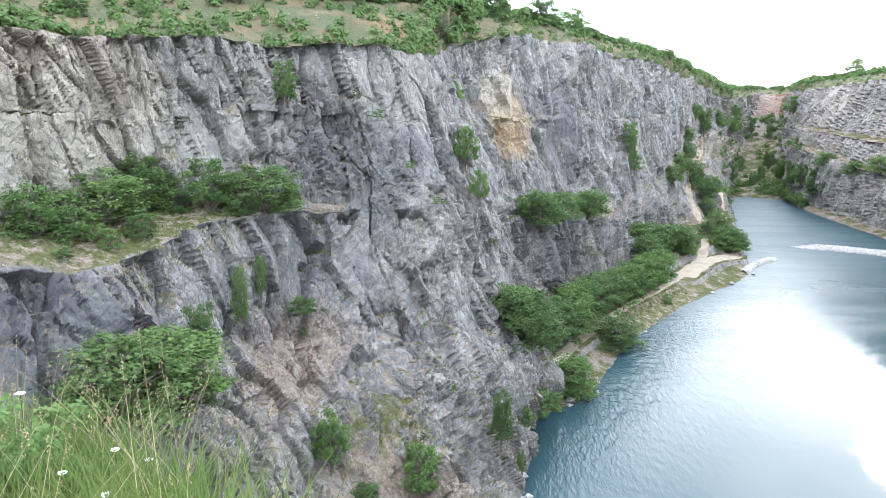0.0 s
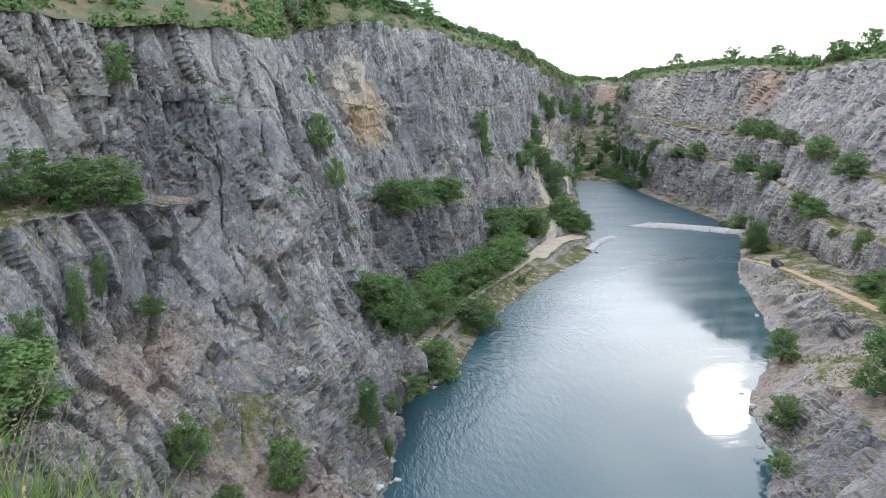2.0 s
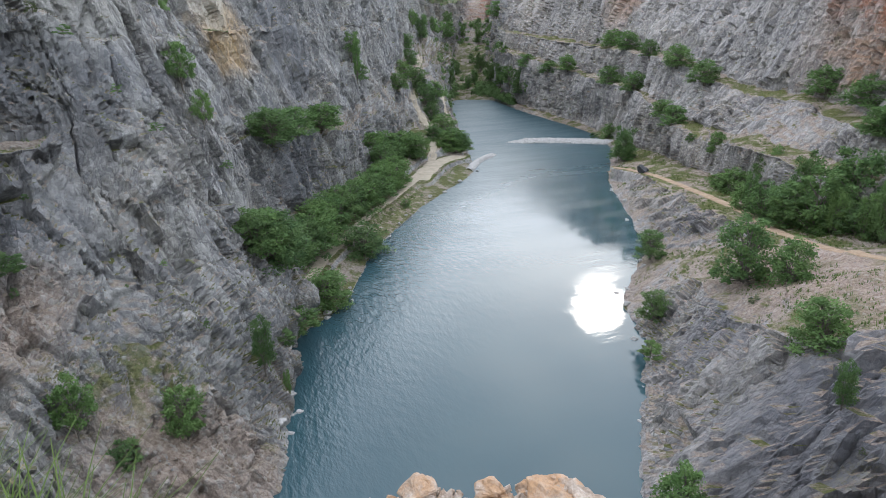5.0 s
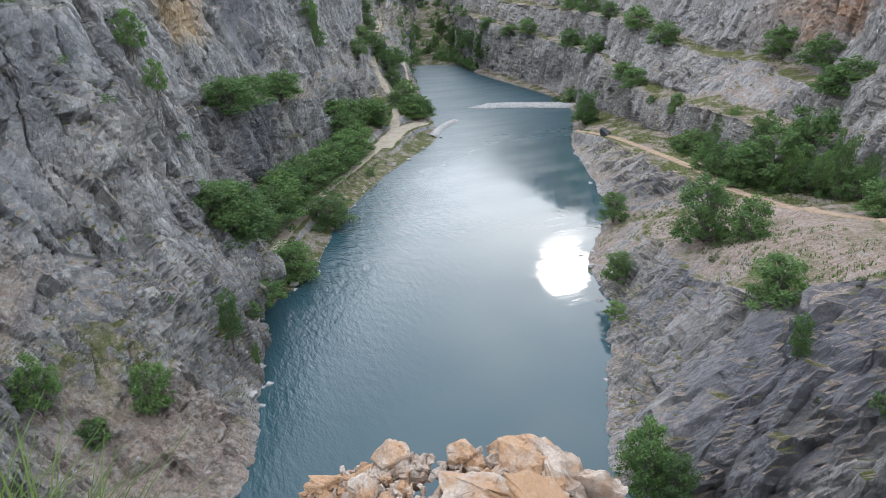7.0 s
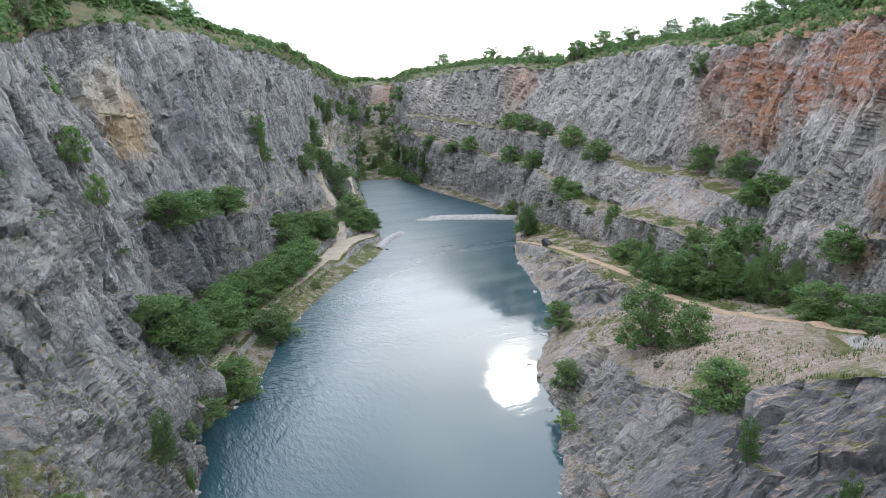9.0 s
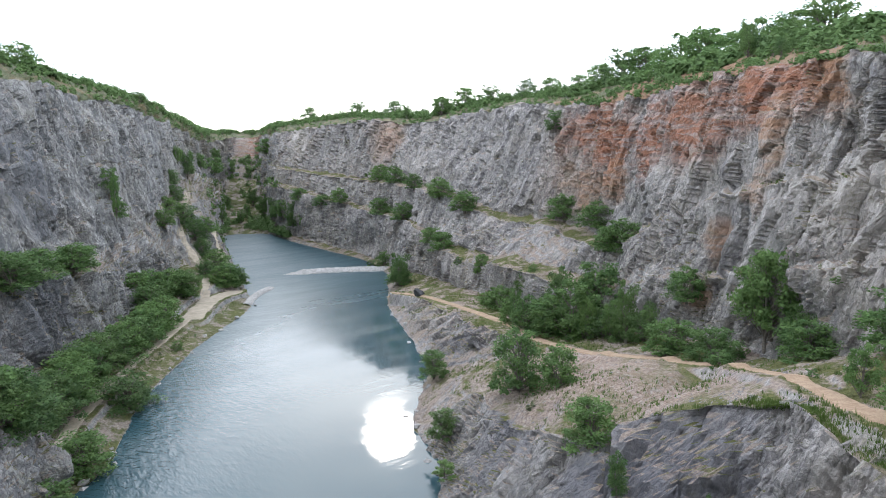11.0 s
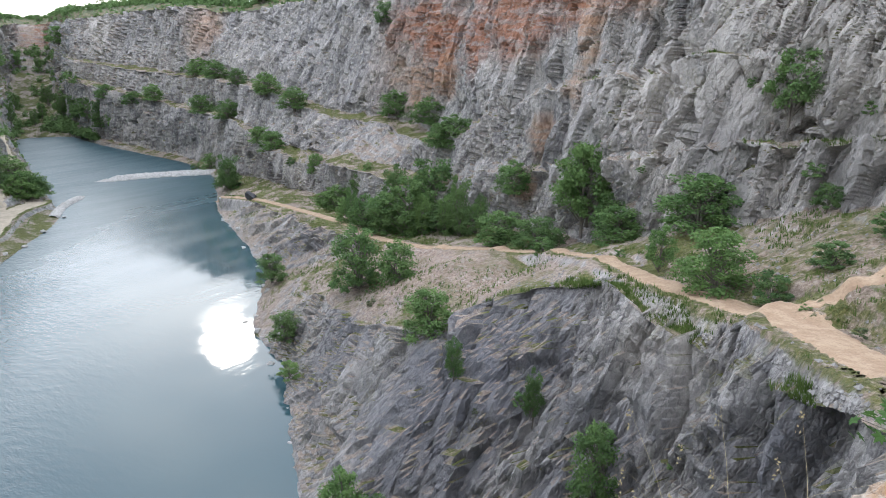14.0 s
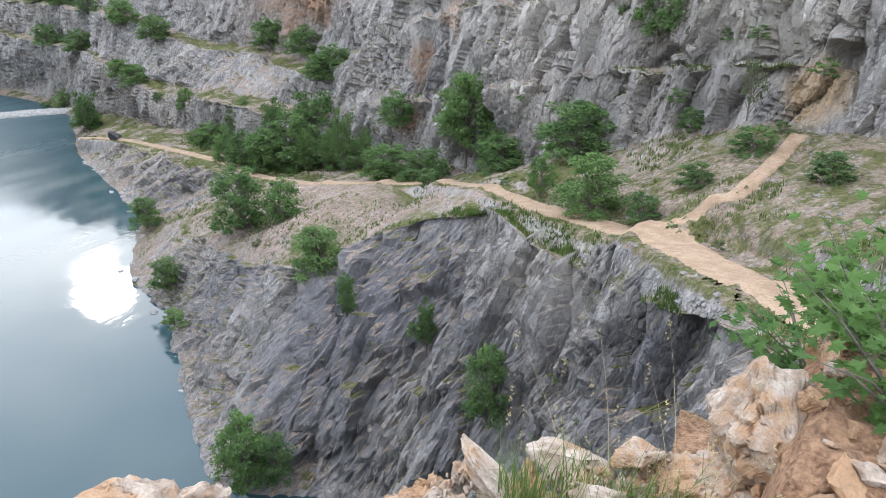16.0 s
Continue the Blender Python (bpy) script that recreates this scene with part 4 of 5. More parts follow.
KINDS = {
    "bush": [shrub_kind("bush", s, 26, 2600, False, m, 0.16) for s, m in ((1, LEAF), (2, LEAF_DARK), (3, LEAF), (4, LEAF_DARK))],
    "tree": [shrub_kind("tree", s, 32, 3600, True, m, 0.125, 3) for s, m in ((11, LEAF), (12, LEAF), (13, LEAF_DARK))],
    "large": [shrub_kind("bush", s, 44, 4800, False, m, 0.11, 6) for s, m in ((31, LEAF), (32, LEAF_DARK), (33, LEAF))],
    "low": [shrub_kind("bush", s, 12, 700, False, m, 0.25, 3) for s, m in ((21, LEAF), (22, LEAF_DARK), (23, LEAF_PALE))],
}
plant_rng = random.Random(5)
used = set()


def plant(x, y, z, high, wide, group, where, rest=True, kind=None):
    kind = kind or ("low" if high < 3.4 else "tree" if high > wide * 1.25 or high > 8 else "large" if high > 4.6 else "bush")
    pick = plant_rng.choice(KINDS[kind])
    sx, sz = wide / 3.7, high / 4.2
    sx = min(max(sx, sz * 0.45), sz * 1.5)
    m = pose(x, y, z - 0.05 * high, 0, 0, plant_rng.uniform(0, 360)) @ Matrix.Diagonal((sx, sx, sz, 1))
    if pick in used:
        ob = copy_thing(pick, m)
    else:
        used.add(pick)
        ob = pick
        ob.matrix_basis = m
    size = "large leafy" if high > 7 else "small green" if high < 3.4 else "dense green"
    word = "tree" if kind == "tree" else "bush"
    tagged(ob, size + " " + word + " " + where, word, group)
    return ob


# rooted in a face, the crown leans out of it
LEAN = {"rock wall": (0.22, -0.95, 0.20), "cracks": (-0.96, -0.14, 0.18), "foot of": (-0.74, -0.50, 0.45)}


def plants(group, where, *rows):
    for x, y, z, high, wide in rows:
        for word, lean in LEAN.items():
            if word in where:
                x, y, z = Vector((x, y, z)) + Vector(lean) * (wide * 0.45 + 0.5)
        plant(x, y, z, min(high, 8.0) if "track" in where else high, wide, group, where, kind="large" if "spur" in where and high > 4 else None)
        if high > 6.5 and "path" in where:
            spot, _ = drop(x + 2.2, y + 2.5, z, 4.0)
            plant(spot.x, spot.y, spot.z, high * 0.6, wide * 0.8, group, where)


plants("bushes on the rock shelf", "on a grassy rock shelf", (-43.7, 70.6, 46.1, 6.6, 9.5), (-41.0, 72.7, 45.1, 4.6, 6.8), (-41.1, 79.2, 45.8, 4.9, 7.6), (-39.3, 86.5, 46.8, 5.2, 4.2), (-39.2, 87.8, 49.3, 5.8, 2.9), (-36.6, 88.4, 46.0, 6.9, 8.1), (-31.4, 88.7, 46.0, 8.2, 8.9), (-28.3, 91.1, 45.5, 6.6, 8.1), (-25.3, 94.3, 45.1, 4.9, 6.9), (-22.7, 99.2, 45.2, 3.5, 5.6), (-37.0, 73.1, 44.0, 2.9, 7.4), (-39.6, 67.7, 44.1, 2.2, 4.8), (-35.5, 77.0, 44.6, 3.4, 6.8))
plants("plants on the north wall", "clinging to the grey rock wall", (-24.1, 103.9, 59.4, 3.9, 2.2), (-13.9, 108.6, 60.6, 1.8, 2.9), (-10.8, 108.9, 57.7, 2.3, 3.9), (-5.4, 109.7, 49.8, 2.1, 2.1), (3.8, 122.6, 49.1, 4.1, 2.5), (6.3, 118.8, 42.9, 3.4, 1.9), (23.9, 170.3, 30.3, 6.1, 8.8), (31.0, 178.2, 30.5, 5.1, 7.2), (45.1, 208.0, 26.8, 5.6, 7.2), (9.4, 123.7, 34.5, 2.2, 2.9), (-27.2, 72.6, 31.1, 8.5, 4.5), (-26.2, 83.7, 31.0, 7.3, 3.7), (-24.7, 88.3, 33.6, 5.4, 2.8), (-20.2, 92.8, 30.7, 3.4, 5.6), (-19.9, 91.6, 27.5, 1.5, 1.5), (-24.9, 80.8, 25.5, 2.8, 1.4), (-29.8, 68.3, 29.1, 5.7, 8.6), (-30.7, 62.3, 31.2, 5.2, 8.0), (-32.2, 61.2, 32.9, 3.2, 4.9), (-28.1, 69.9, 27.7, 4.5, 6.4), (-14.3, 78.9, 14.2, 4.4, 2.6), (-2.7, 85.5, 14.9, 2.8, 2.8), (-7.7, 95.2, 25.4, 1.5, 2.0), (-2.7, 98.3, 26.6, 1.4, 1.4), (70.0, 252.9, 37.0, 12.5, 5.1), (-1.2, 108.8, 44.1, 2.1, 3.4), (-18.1, 100.4, 37.7, 2.5, 4.1), (8.9, 95.9, 8.5, 5.2, 4.0), (12.5, 98.4, 1.5, 4.0, 2.4), (-9.9, 78.9, 9.5, 4.0, 4.5), (-3.0, 81.8, 8.4, 4.6, 3.2), (1.7, 92.3, 18.6, 2.4, 1.2))
plants("bushes beside the track", "beside the gravel track", (12.2, 115.1, 21.6, 5.3, 5.3), (15.8, 118.3, 17.2, 7.5, 7.5), (28.3, 154.7, 4.2, 7.5, 8.0), (33.7, 165.5, 5.0, 7.5, 8.0), (42.7, 179.4, 4.5, 7.5, 8.0), (52.4, 192.1, 3.3, 7.5, 8.0), (62.9, 205.2, 3.3, 7.5, 8.0), (73.0, 220.2, 3.1, 7.5, 8.0), (72.3, 239.3, 8.9, 7.5, 8.0), (86.1, 249.0, 6.9, 7.5, 8.0), (93.2, 250.5, 5.5, 7.5, 8.0), (44.6, 160.8, 0.5, 6.3, 8.0), (27.8, 132.9, 0.6, 5.6, 8.0), (19.0, 115.2, 5.0, 4.3, 7.1), (13.8, 103.0, 8.3, 3.8, 4.1), (116.0, 265.6, 3.6, 7.5, 8.0), (120.8, 267.6, 3.2, 5.7, 5.7), (69.5, 197.1, 1.0, 3.4, 8.0), (119.2, 282.9, 7.4, 7.5, 8.0), (121.6, 311.4, 18.2, 7.5, 8.0), (121.2, 320.5, 25.2, 7.5, 7.6), (63.0, 193.2, 1.6, 2.7, 6.7), (20.0, 127.8, 12.9, 6.5, 6.5), (14.0, 116.7, 19.4, 6.4, 6.4), (31.0, 160.1, 4.6, 7.5, 8.0), (38.2, 172.4, 4.8, 7.5, 8.0), (47.5, 185.8, 3.9, 7.5, 8.0), (57.6, 198.6, 3.3, 7.5, 8.0), (68.0, 212.7, 3.2, 7.5, 8.0), (72.7, 229.8, 6.0, 7.5, 8.0), (79.2, 244.2, 7.9, 7.5, 8.0), (89.7, 249.8, 6.2, 7.5, 8.0))
plants("bushes on the ramp", "on the broken ground beside the ramp", (22.8, 173.6, 30.6, 5.3, 6.0), (29.7, 184.0, 29.7, 4.8, 5.6), (46.2, 209.2, 26.9, 5.2, 6.9), (70.8, 257.5, 44.2, 6.0, 4.5), (73.0, 259.9, 36.4, 5.8, 5.1), (112.9, 319.8, 31.1, 6.0, 6.9), (123.7, 339.6, 35.1, 6.0, 6.9), (121.6, 302.8, 12.0, 6.0, 5.6), (112.7, 263.5, 4.4, 6.0, 6.9), (121.2, 269.6, 3.2, 6.0, 6.9), (110.7, 273.5, 7.1, 5.1, 5.1), (129.8, 319.0, 20.5, 6.0, 5.9), (79.2, 207.5, 1.2, 2.9, 3.5), (103.6, 299.5, 27.9, 5.4, 6.8), (124.6, 348.1, 43.2, 6.0, 6.9))
plants("woods at the far end", "on the far end bank", (144.2, 373.1, 45.1, 9.0, 10.3), (179.5, 441.8, 47.9, 9.0, 10.3), (243.2, 564.4, 47.0, 9.0, 10.3), (278.2, 608.5, 38.6, 9.0, 10.3), (136.1, 365.7, 52.9, 8.3, 9.9), (230.8, 483.4, 8.6, 9.0, 10.3), (239.6, 472.5, 9.9, 9.0, 10.3), (233.1, 522.6, 13.2, 9.0, 10.3), (223.4, 398.7, 11.1, 9.0, 10.3), (223.3, 386.1, 9.4, 9.0, 10.3), (278.1, 537.8, 54.6, 9.0, 10.3), (250.6, 513.1, 14.2, 9.0, 10.3), (221.0, 474.6, 5.5, 9.0, 10.3), (230.9, 440.1, 11.5, 9.0, 10.3), (222.0, 523.5, 39.3, 9.0, 10.3), (287.7, 595.9, 36.7, 9.0, 10.3))
plants("woods at the far end", "on the far end bank", (292.3, 576.5, 42.3, 9.0, 10.3), (226.8, 418.3, 12.2, 8.1, 8.1), (191.6, 440.0, 11.2, 8.2, 6.1))
plants("bushes on the high ledges", "on a high narrow ledge", (217.6, 280.6, 42.5, 6.5, 7.5), (228.6, 308.0, 42.8, 6.5, 7.5), (210.7, 255.8, 40.7, 5.6, 5.6), (198.1, 222.7, 38.7, 6.5, 7.5), (193.1, 201.1, 34.1, 6.5, 7.1), (210.7, 284.4, 26.1, 6.5, 7.5), (205.1, 258.1, 25.5, 6.5, 7.0), (218.1, 333.7, 29.1, 6.5, 6.8), (237.8, 331.9, 43.5, 4.2, 6.9), (178.2, 198.8, 19.2, 5.7, 6.9), (184.7, 213.2, 20.6, 4.8, 6.0), (171.5, 181.7, 16.4, 4.3, 4.3), (165.3, 163.5, 16.4, 5.0, 4.0), (188.0, 178.5, 32.6, 2.7, 4.4), (199.6, 158.6, 66.6, 5.4, 5.4), (155.9, 101.3, 32.3, 6.4, 7.5))
plants("bushes on the high ledges", "on a high narrow ledge", (180.2, 125.6, 34.4, 6.5, 7.5), (186.6, 143.8, 35.3, 6.5, 7.5), (154.9, 104.1, 32.1, 4.8, 6.4), (152.6, 86.9, 42.7, 2.7, 2.7), (223.4, 389.7, 27.6, 5.7, 7.5), (222.9, 360.8, 25.5, 5.4, 7.2), (231.5, 437.8, 12.3, 6.5, 7.5), (223.2, 398.3, 9.9, 6.5, 7.5))
plants("trees along the footpath", "beside the clay footpath", (171.1, 217.9, 2.1, 8.4, 9.5), (155.4, 131.9, 15.0, 8.4, 5.5), (151.7, 142.5, 9.2, 5.6, 6.4), (133.7, 119.3, 12.4, 8.3, 7.0), (131.0, 112.9, 12.6, 6.7, 5.4), (129.5, 104.2, 13.2, 7.7, 6.4), (129.7, 97.4, 13.2, 8.4, 7.6), (129.1, 92.1, 14.5, 8.4, 7.4), (129.0, 85.9, 15.2, 8.4, 7.2), (129.1, 81.6, 15.5, 8.4, 6.0), (126.1, 74.3, 17.8, 8.0, 6.2), (111.7, 61.2, 21.5, 4.5, 4.0), (108.7, 51.5, 23.0, 4.7, 5.6), (113.8, 51.0, 23.0, 3.4, 3.9), (118.1, 45.7, 27.9, 8.4, 5.9), (115.4, 39.9, 26.9, 5.6, 4.8))
plants("trees along the footpath", "beside the clay footpath", (112.6, 35.4, 28.1, 4.2, 4.2), (88.0, 28.9, 31.2, 2.1, 2.1), (149.5, 116.4, 11.8, 8.3, 8.3), (141.9, 98.0, 15.2, 9.1, 7.6), (151.8, 147.6, 10.1, 4.6, 5.5))
plants("bushes on the spur", "on the scree of the rocky spur", (91.2, 80.3, 14.6, 9.0, 6.0), (92.8, 72.3, 17.1, 5.9, 4.4), (83.2, 70.6, 15.9, 3.2, 5.6), (71.0, 49.7, 20.5, 4.9, 4.9), (71.2, 52.4, 18.5, 1.9, 2.3), (63.4, 40.6, 19.1, 3.4, 2.7), (64.9, 30.2, 16.1, 4.0, 2.6), (62.5, 36.9, 16.3, 1.7, 1.7), (58.4, 7.8, 35.1, 2.0, 2.5), (52.3, 10.3, 27.0, 1.5, 2.0))
plants("bushes below the spur", "at the foot of the rocky spur", (109.0, 124.4, 1.6, 5.0, 5.0), (84.2, 93.6, 3.1, 4.3, 3.6), (76.0, 83.9, 1.4, 4.0, 4.6), (50.5, 47.8, 1.7, 7.2, 3.9), (52.5, 54.8, 1.9, 2.7, 3.2), (51.2, 43.9, 2.5, 4.5, 3.0), (49.6, 48.4, 1.1, 3.1, 3.1), (53.5, 48.0, 5.3, 3.1, 2.6), (60.7, 20.9, 18.9, 3.6, 3.6), (57.2, 19.7, 14.8, 6.5, 3.0), (56.3, 11.8, 22.2, 2.2, 2.2), (50.4, 8.9, 22.1, 2.3, 1.8), (65.4, 32.4, 17.6, 3.0, 2.7))
plants("bushes on the bench", "on the bench below the wall", (70.4, 12.8, 35.0, 5.1, 4.6), (66.8, 6.9, 36.5, 4.4, 4.2), (70.3, 2.5, 39.8, 3.9, 4.2), (78.8, 20.9, 33.2, 3.4, 2.0), (55.9, -0.6, 39.0, 2.0, 2.8), (64.5, -2.1, 41.8, 1.3, 1.3), (63.7, -8.3, 43.6, 3.8, 4.0), (76.2, -2.3, 42.4, 4.4, 5.2), (81.4, -5.1, 43.9, 2.3, 2.6), (100.3, 46.3, 25.6, 3.8, 7.3), (114.0, 61.4, 21.2, 4.9, 6.4), (118.3, 49.7, 23.0, 3.2, 4.7), (108.1, 36.2, 27.2, 4.7, 5.6), (70.3, -4.9, 42.5, 1.1, 1.7), (60.7, 3.5, 38.3, 1.0, 3.1))
plants("bushes in the south wall", "growing from cracks of the wall", (101.1, 21.5, 34.0, 5.7, 6.9), (119.6, 46.6, 25.6, 9.4, 5.8), (100.2, 11.7, 50.2, 5.2, 3.6), (97.4, 8.6, 53.8, 3.1, 3.1), (94.1, 2.6, 52.0, 2.6, 2.6), (89.8, -0.6, 52.8, 2.5, 3.2), (92.8, 5.2, 40.9, 4.1, 3.7), (94.1, 7.2, 44.1, 3.0, 3.8), (108.9, 33.1, 39.6, 1.8, 3.6), (114.6, 40.8, 42.1, 1.7, 1.7), (104.0, 17.5, 54.0, 2.3, 2.1), (83.2, -7.6, 49.9, 3.0, 3.7), (131.7, 67.8, 27.7, 5.4, 4.8))
KINDS["pale"] = [shrub_kind("bush", 41, 20, 1800, False, LEAF_PALE, 0.17)]
KINDS["thin"] = [shrub_kind("tree", 43, 20, 620, True, LEAF_PALE, 0.15, 3)]
plant(85.5, -1.4, 45.0, 7.6, 4.0, "bushes in the south wall", "with thin grey foliage against the rock", kind="thin")
plant(124.0, 275.0, 3.0, 5.5, 5.0, "bushes beside the track", "with pale leaves beside the water", kind="pale")
plant(201.0, 268.0, 1.0, 6.0, 5.5, "bushes beside the water", "on the low bank beside the water")
plant(198.0, 276.0, 1.0, 4.0, 5.0, "bushes beside the water", "on the low bank beside the water")



# ---- track, footpaths, spits ----
def ribbon(name, points, width, mat, label, lift=0.10):
    """A worn way draped over the ground."""
    line = spline(points, 0.5)
    n, across = len(line), 9
    co = np.zeros((n, across, 3))
    for i, c in enumerate(line):
        d = line[min(i + 1, n - 1)] - line[max(i - 1, 0)]
        side = Vector((d.y, -d.x, 0)).normalized()
        wide = width * (1 + 0.22 * noise.noise(c * 0.25) + 0.15 * noise.noise(c * 1.1)) * (1 + 0.45 * float(step(np.array(-c.x), -80, -60)) if mat == CLAY and width > 3 else 1)
        for k in range(across):
            f = k / (across - 1) * 2 - 1
            q = c + side * (f * wide / 2 + 0.18 * noise.noise(c * 0.9 + Vector((k, 0, 5))))
            g, _ = drop(q.x, q.y, c.z, 4.0)
            z = min(max(g.z, c.z - 1.6), c.z + 1.6)
            co[i, k] = (q.x, q.y, z + lift - (0.22 if abs(f) == 1 else 0))
    ob = grid_mesh(name, co, mat, True)
    return tagged(ob, label, "path" if "path" in label else "track", kind="structure")


ribbon("road", *TRACK_LINE, TRACK, "pale gravel track climbing from the shore")
ribbon("road", *LANDING_LINE, TRACK, "bare gravel landing beside the water, end of the track", 0.14)
ribbon("road", *SHORE_LINE, TRACK, "second gravel track along the far shore")
ribbon("pavement", *FOOTPATH_LINE, CLAY, "orange clay footpath along the bench")
ribbon("pavement", *CAVE_LINE, CLAY, "steep clay path up to a small cave")


def spit(points, width, high, mat, label):
    """A low bank of rock and gravel running out into the water."""
    line = spline(points, 0.7)
    n, across = len(line), 15
    co = np.zeros((n, across, 3))
    for i, c in enumerate(line):
        d = line[min(i + 1, n - 1)] - line[max(i - 1, 0)]
        side = Vector((d.y, -d.x, 0)).normalized()
        end = min(1.0, 0.25 + (n - 1 - i) / (n * 0.25))
        for k in range(across):
            f = k / (across - 1) * 2 - 1
            q = c + side * f * width * 0.5 * end * (1 + 0.35 * noise.noise(c * 0.3))
            rough = 0.45 * noise.noise(q * 0.8) + 0.25 * noise.noise(q * 2.1)
            co[i, k] = (q.x, q.y, -1.2 + (high + 1.2) * math.sqrt(max(0, 1 - f * f)) * end + rough)
    return tagged(grid_mesh("bank", co, mat), label, "bank", kind="structure")


spit([(200, 263, 0), (190, 272, 0), (176, 281, 0), (162, 287, 0), (155, 290, 0)], 9.0, 1.8, BOULDER, "low pale rock bank reaching into the lake")
spit([(112, 240, 0), (122, 253, 0), (131, 261, 0), (139, 267, 0)], 4.5, 1.2, BOULDER, "narrow rock spit at the landing")


# ---- stones ----
def stone_mesh(seed, flatness=0.75, corners=16, soften=0.05):
    """An angular broken stone about one metre across."""
    rng = random.Random(seed)
    bm = bmesh.new()
    for k in range(corners):
        d = Vector((rng.gauss(0, 1), rng.gauss(0, 1), rng.gauss(0, 1))).normalized() * rng.uniform(0.40, 0.55)
        bm.verts.new((d.x * rng.uniform(0.9, 1.25), d.y, d.z * flatness))
    hull = bmesh.ops.convex_hull(bm, input=bm.verts)
    bmesh.ops.delete(bm, geom=[v for v in bm.verts if not v.link_faces], context="VERTS")
    bmesh.ops.bevel(bm, geom=list(bm.edges), offset=soften, segments=1, affect="EDGES", clamp_overlap=True)
    me = bpy.data.meshes.new("stone")
    bm.to_mesh(me)
    bm.free()
    return me


BOULDERS = [stone_mesh(s) for s in range(5)]
for me in BOULDERS:
    me.materials.append(BOULDER)
stone_rng = random.Random(21)
shore = [ring[i, 1] for i in range(len(strip_side)) if strip_side[i] in ("north", "south") and 88 < math.hypot(ring[i, 1][0], ring[i, 1][1]) < 330]
for k in range(110):
    q = stone_rng.choice(shore)
    if q[0] > 150 and k % 2:
        continue
    s = stone_rng.uniform(0.7, 2.3)
    x, y = q[0] + stone_rng.uniform(-1.5, 1.5), q[1] + stone_rng.uniform(-1.5, 1.5)
    spot, _ = drop(x, y, 3.0, 2.0)
    ob = new("boulder", stone_rng.choice(BOULDERS))
    ob.matrix_basis = pose(x, y, max(spot.z, -0.5) + s * 0.12, stone_rng.uniform(-25, 25), stone_rng.uniform(-25, 25), stone_rng.uniform(0, 360)) @ Matrix.Diagonal((s, s, s, 1))
    tagged(ob, "pale grey boulder at the water's edge", "boulder", "boulders along the shore")

# bushes and trees along both rims
crest_rows = np.nonzero((strip_side == "north") | (strip_side == "south") | (strip_side == "east"))[0]
rim_rng = random.Random(9)
for k in range(150):
    i = rim_rng.choice(crest_rows.tolist())
    a, b = pit[i, starts[9]], pit[i, -1]
    f = rim_rng.uniform(0.30, 1.15)
    q = a + (b - a) * f
    if math.hypot(q[0], q[1]) < 60:
        continue
    spot, _ = drop(q[0], q[1], q[2], 12.0)
    h = rim_rng.uniform(1.8, 4.2) * (1.0 if f < 0.7 else 1.3)
    plant(spot.x, spot.y, spot.z, h, h * rim_rng.uniform(0.9, 1.6), "bushes along the rim", "on the grassy quarry rim", kind=rim_rng.choice(("low", "low", "low", "bush", "tree")))

# taller trees standing on the skyline
for x, y, high in ((251, 218, 7.0), (249, 201, 6.5), (241, 179, 6.0), (236, 165, 8.5), (228, 148, 10.5), (225, 138, 9.5), (218, 126, 7.0), (212, 113, 11.0), (207, 105, 10.0), (196, 91, 7.5), (190, 80, 8.5), (179, 69, 7.5), (172, 59, 8.5), (258, 268, 8.5), (256, 247, 7.5), (260, 288, 7.0), (273, 350, 7.5), (276, 395, 8.0), (288, 480, 8.0), (34, 243, 7.0), (15, 214, 6.0), (52, 280, 7.0), (-3, 170, 6.0)):
    spot, _ = drop(x, y, 84, 25.0)
    plant(spot.x, spot.y, spot.z - 0.3, high * 1.05, high * 1.15, "skyline trees", "standing on the rim against the sky", kind="large")

# scrub on the slopes above the rock and on the land behind, too thick to count
wood_v, wood_f = [], []


def clump(spot, r, leaves, key):
    for n in range(leaves):
        dv_ = Vector((rim_rng.gauss(0, 1), rim_rng.gauss(0, 1), abs(rim_rng.gauss(0, 1)))).normalized()
        lump = 0.7 + 0.5 * noise.noise(dv_ * 1.8 + Vector((key, 0, 0)))
        at = spot + Vector((dv_.x * r * 1.2, dv_.y * r * 1.2, dv_.z * r * 1.75)) * lump * rim_rng.uniform(0.15, 1.05) ** 0.5
        leaf_tri(wood_v, wood_f, at, (dv_ + Vector((rim_rng.uniform(-0.7, 0.7), rim_rng.uniform(-0.7, 0.7), 0.3))).normalized(), rim_rng.uniform(0.34, 0.62) * r**0.75, rim_rng)


for k in range(3600):
    i = rim_rng.choice(crest_rows.tolist())
    a, b = pit[i, starts[9]], pit[i, -1]
    if math.hypot(b[0], b[1]) < 70:
        continue
    if k % 2:
        q = a + (b - a) * rim_rng.uniform(0.02, 1.0) ** 1.2
        spot, _ = drop(q[0], q[1], q[2], 10.0)
        if noise.noise(spot * 0.06) > -0.35:
            clump(spot, rim_rng.uniform(0.5, 1.6), 56, k)
    else:
        o = out[min(i, len(out) - 1)]
        d = rim_rng.uniform(-4, 20)
        spot, _ = drop(b[0] + o[0] * d, b[1] + o[1] * d, b[2], 15.0)
        clump(spot, rim_rng.uniform(2.2, 4.8) * (0.75 + 0.6 * max(0, noise.noise(spot * 0.03))), 120, k)
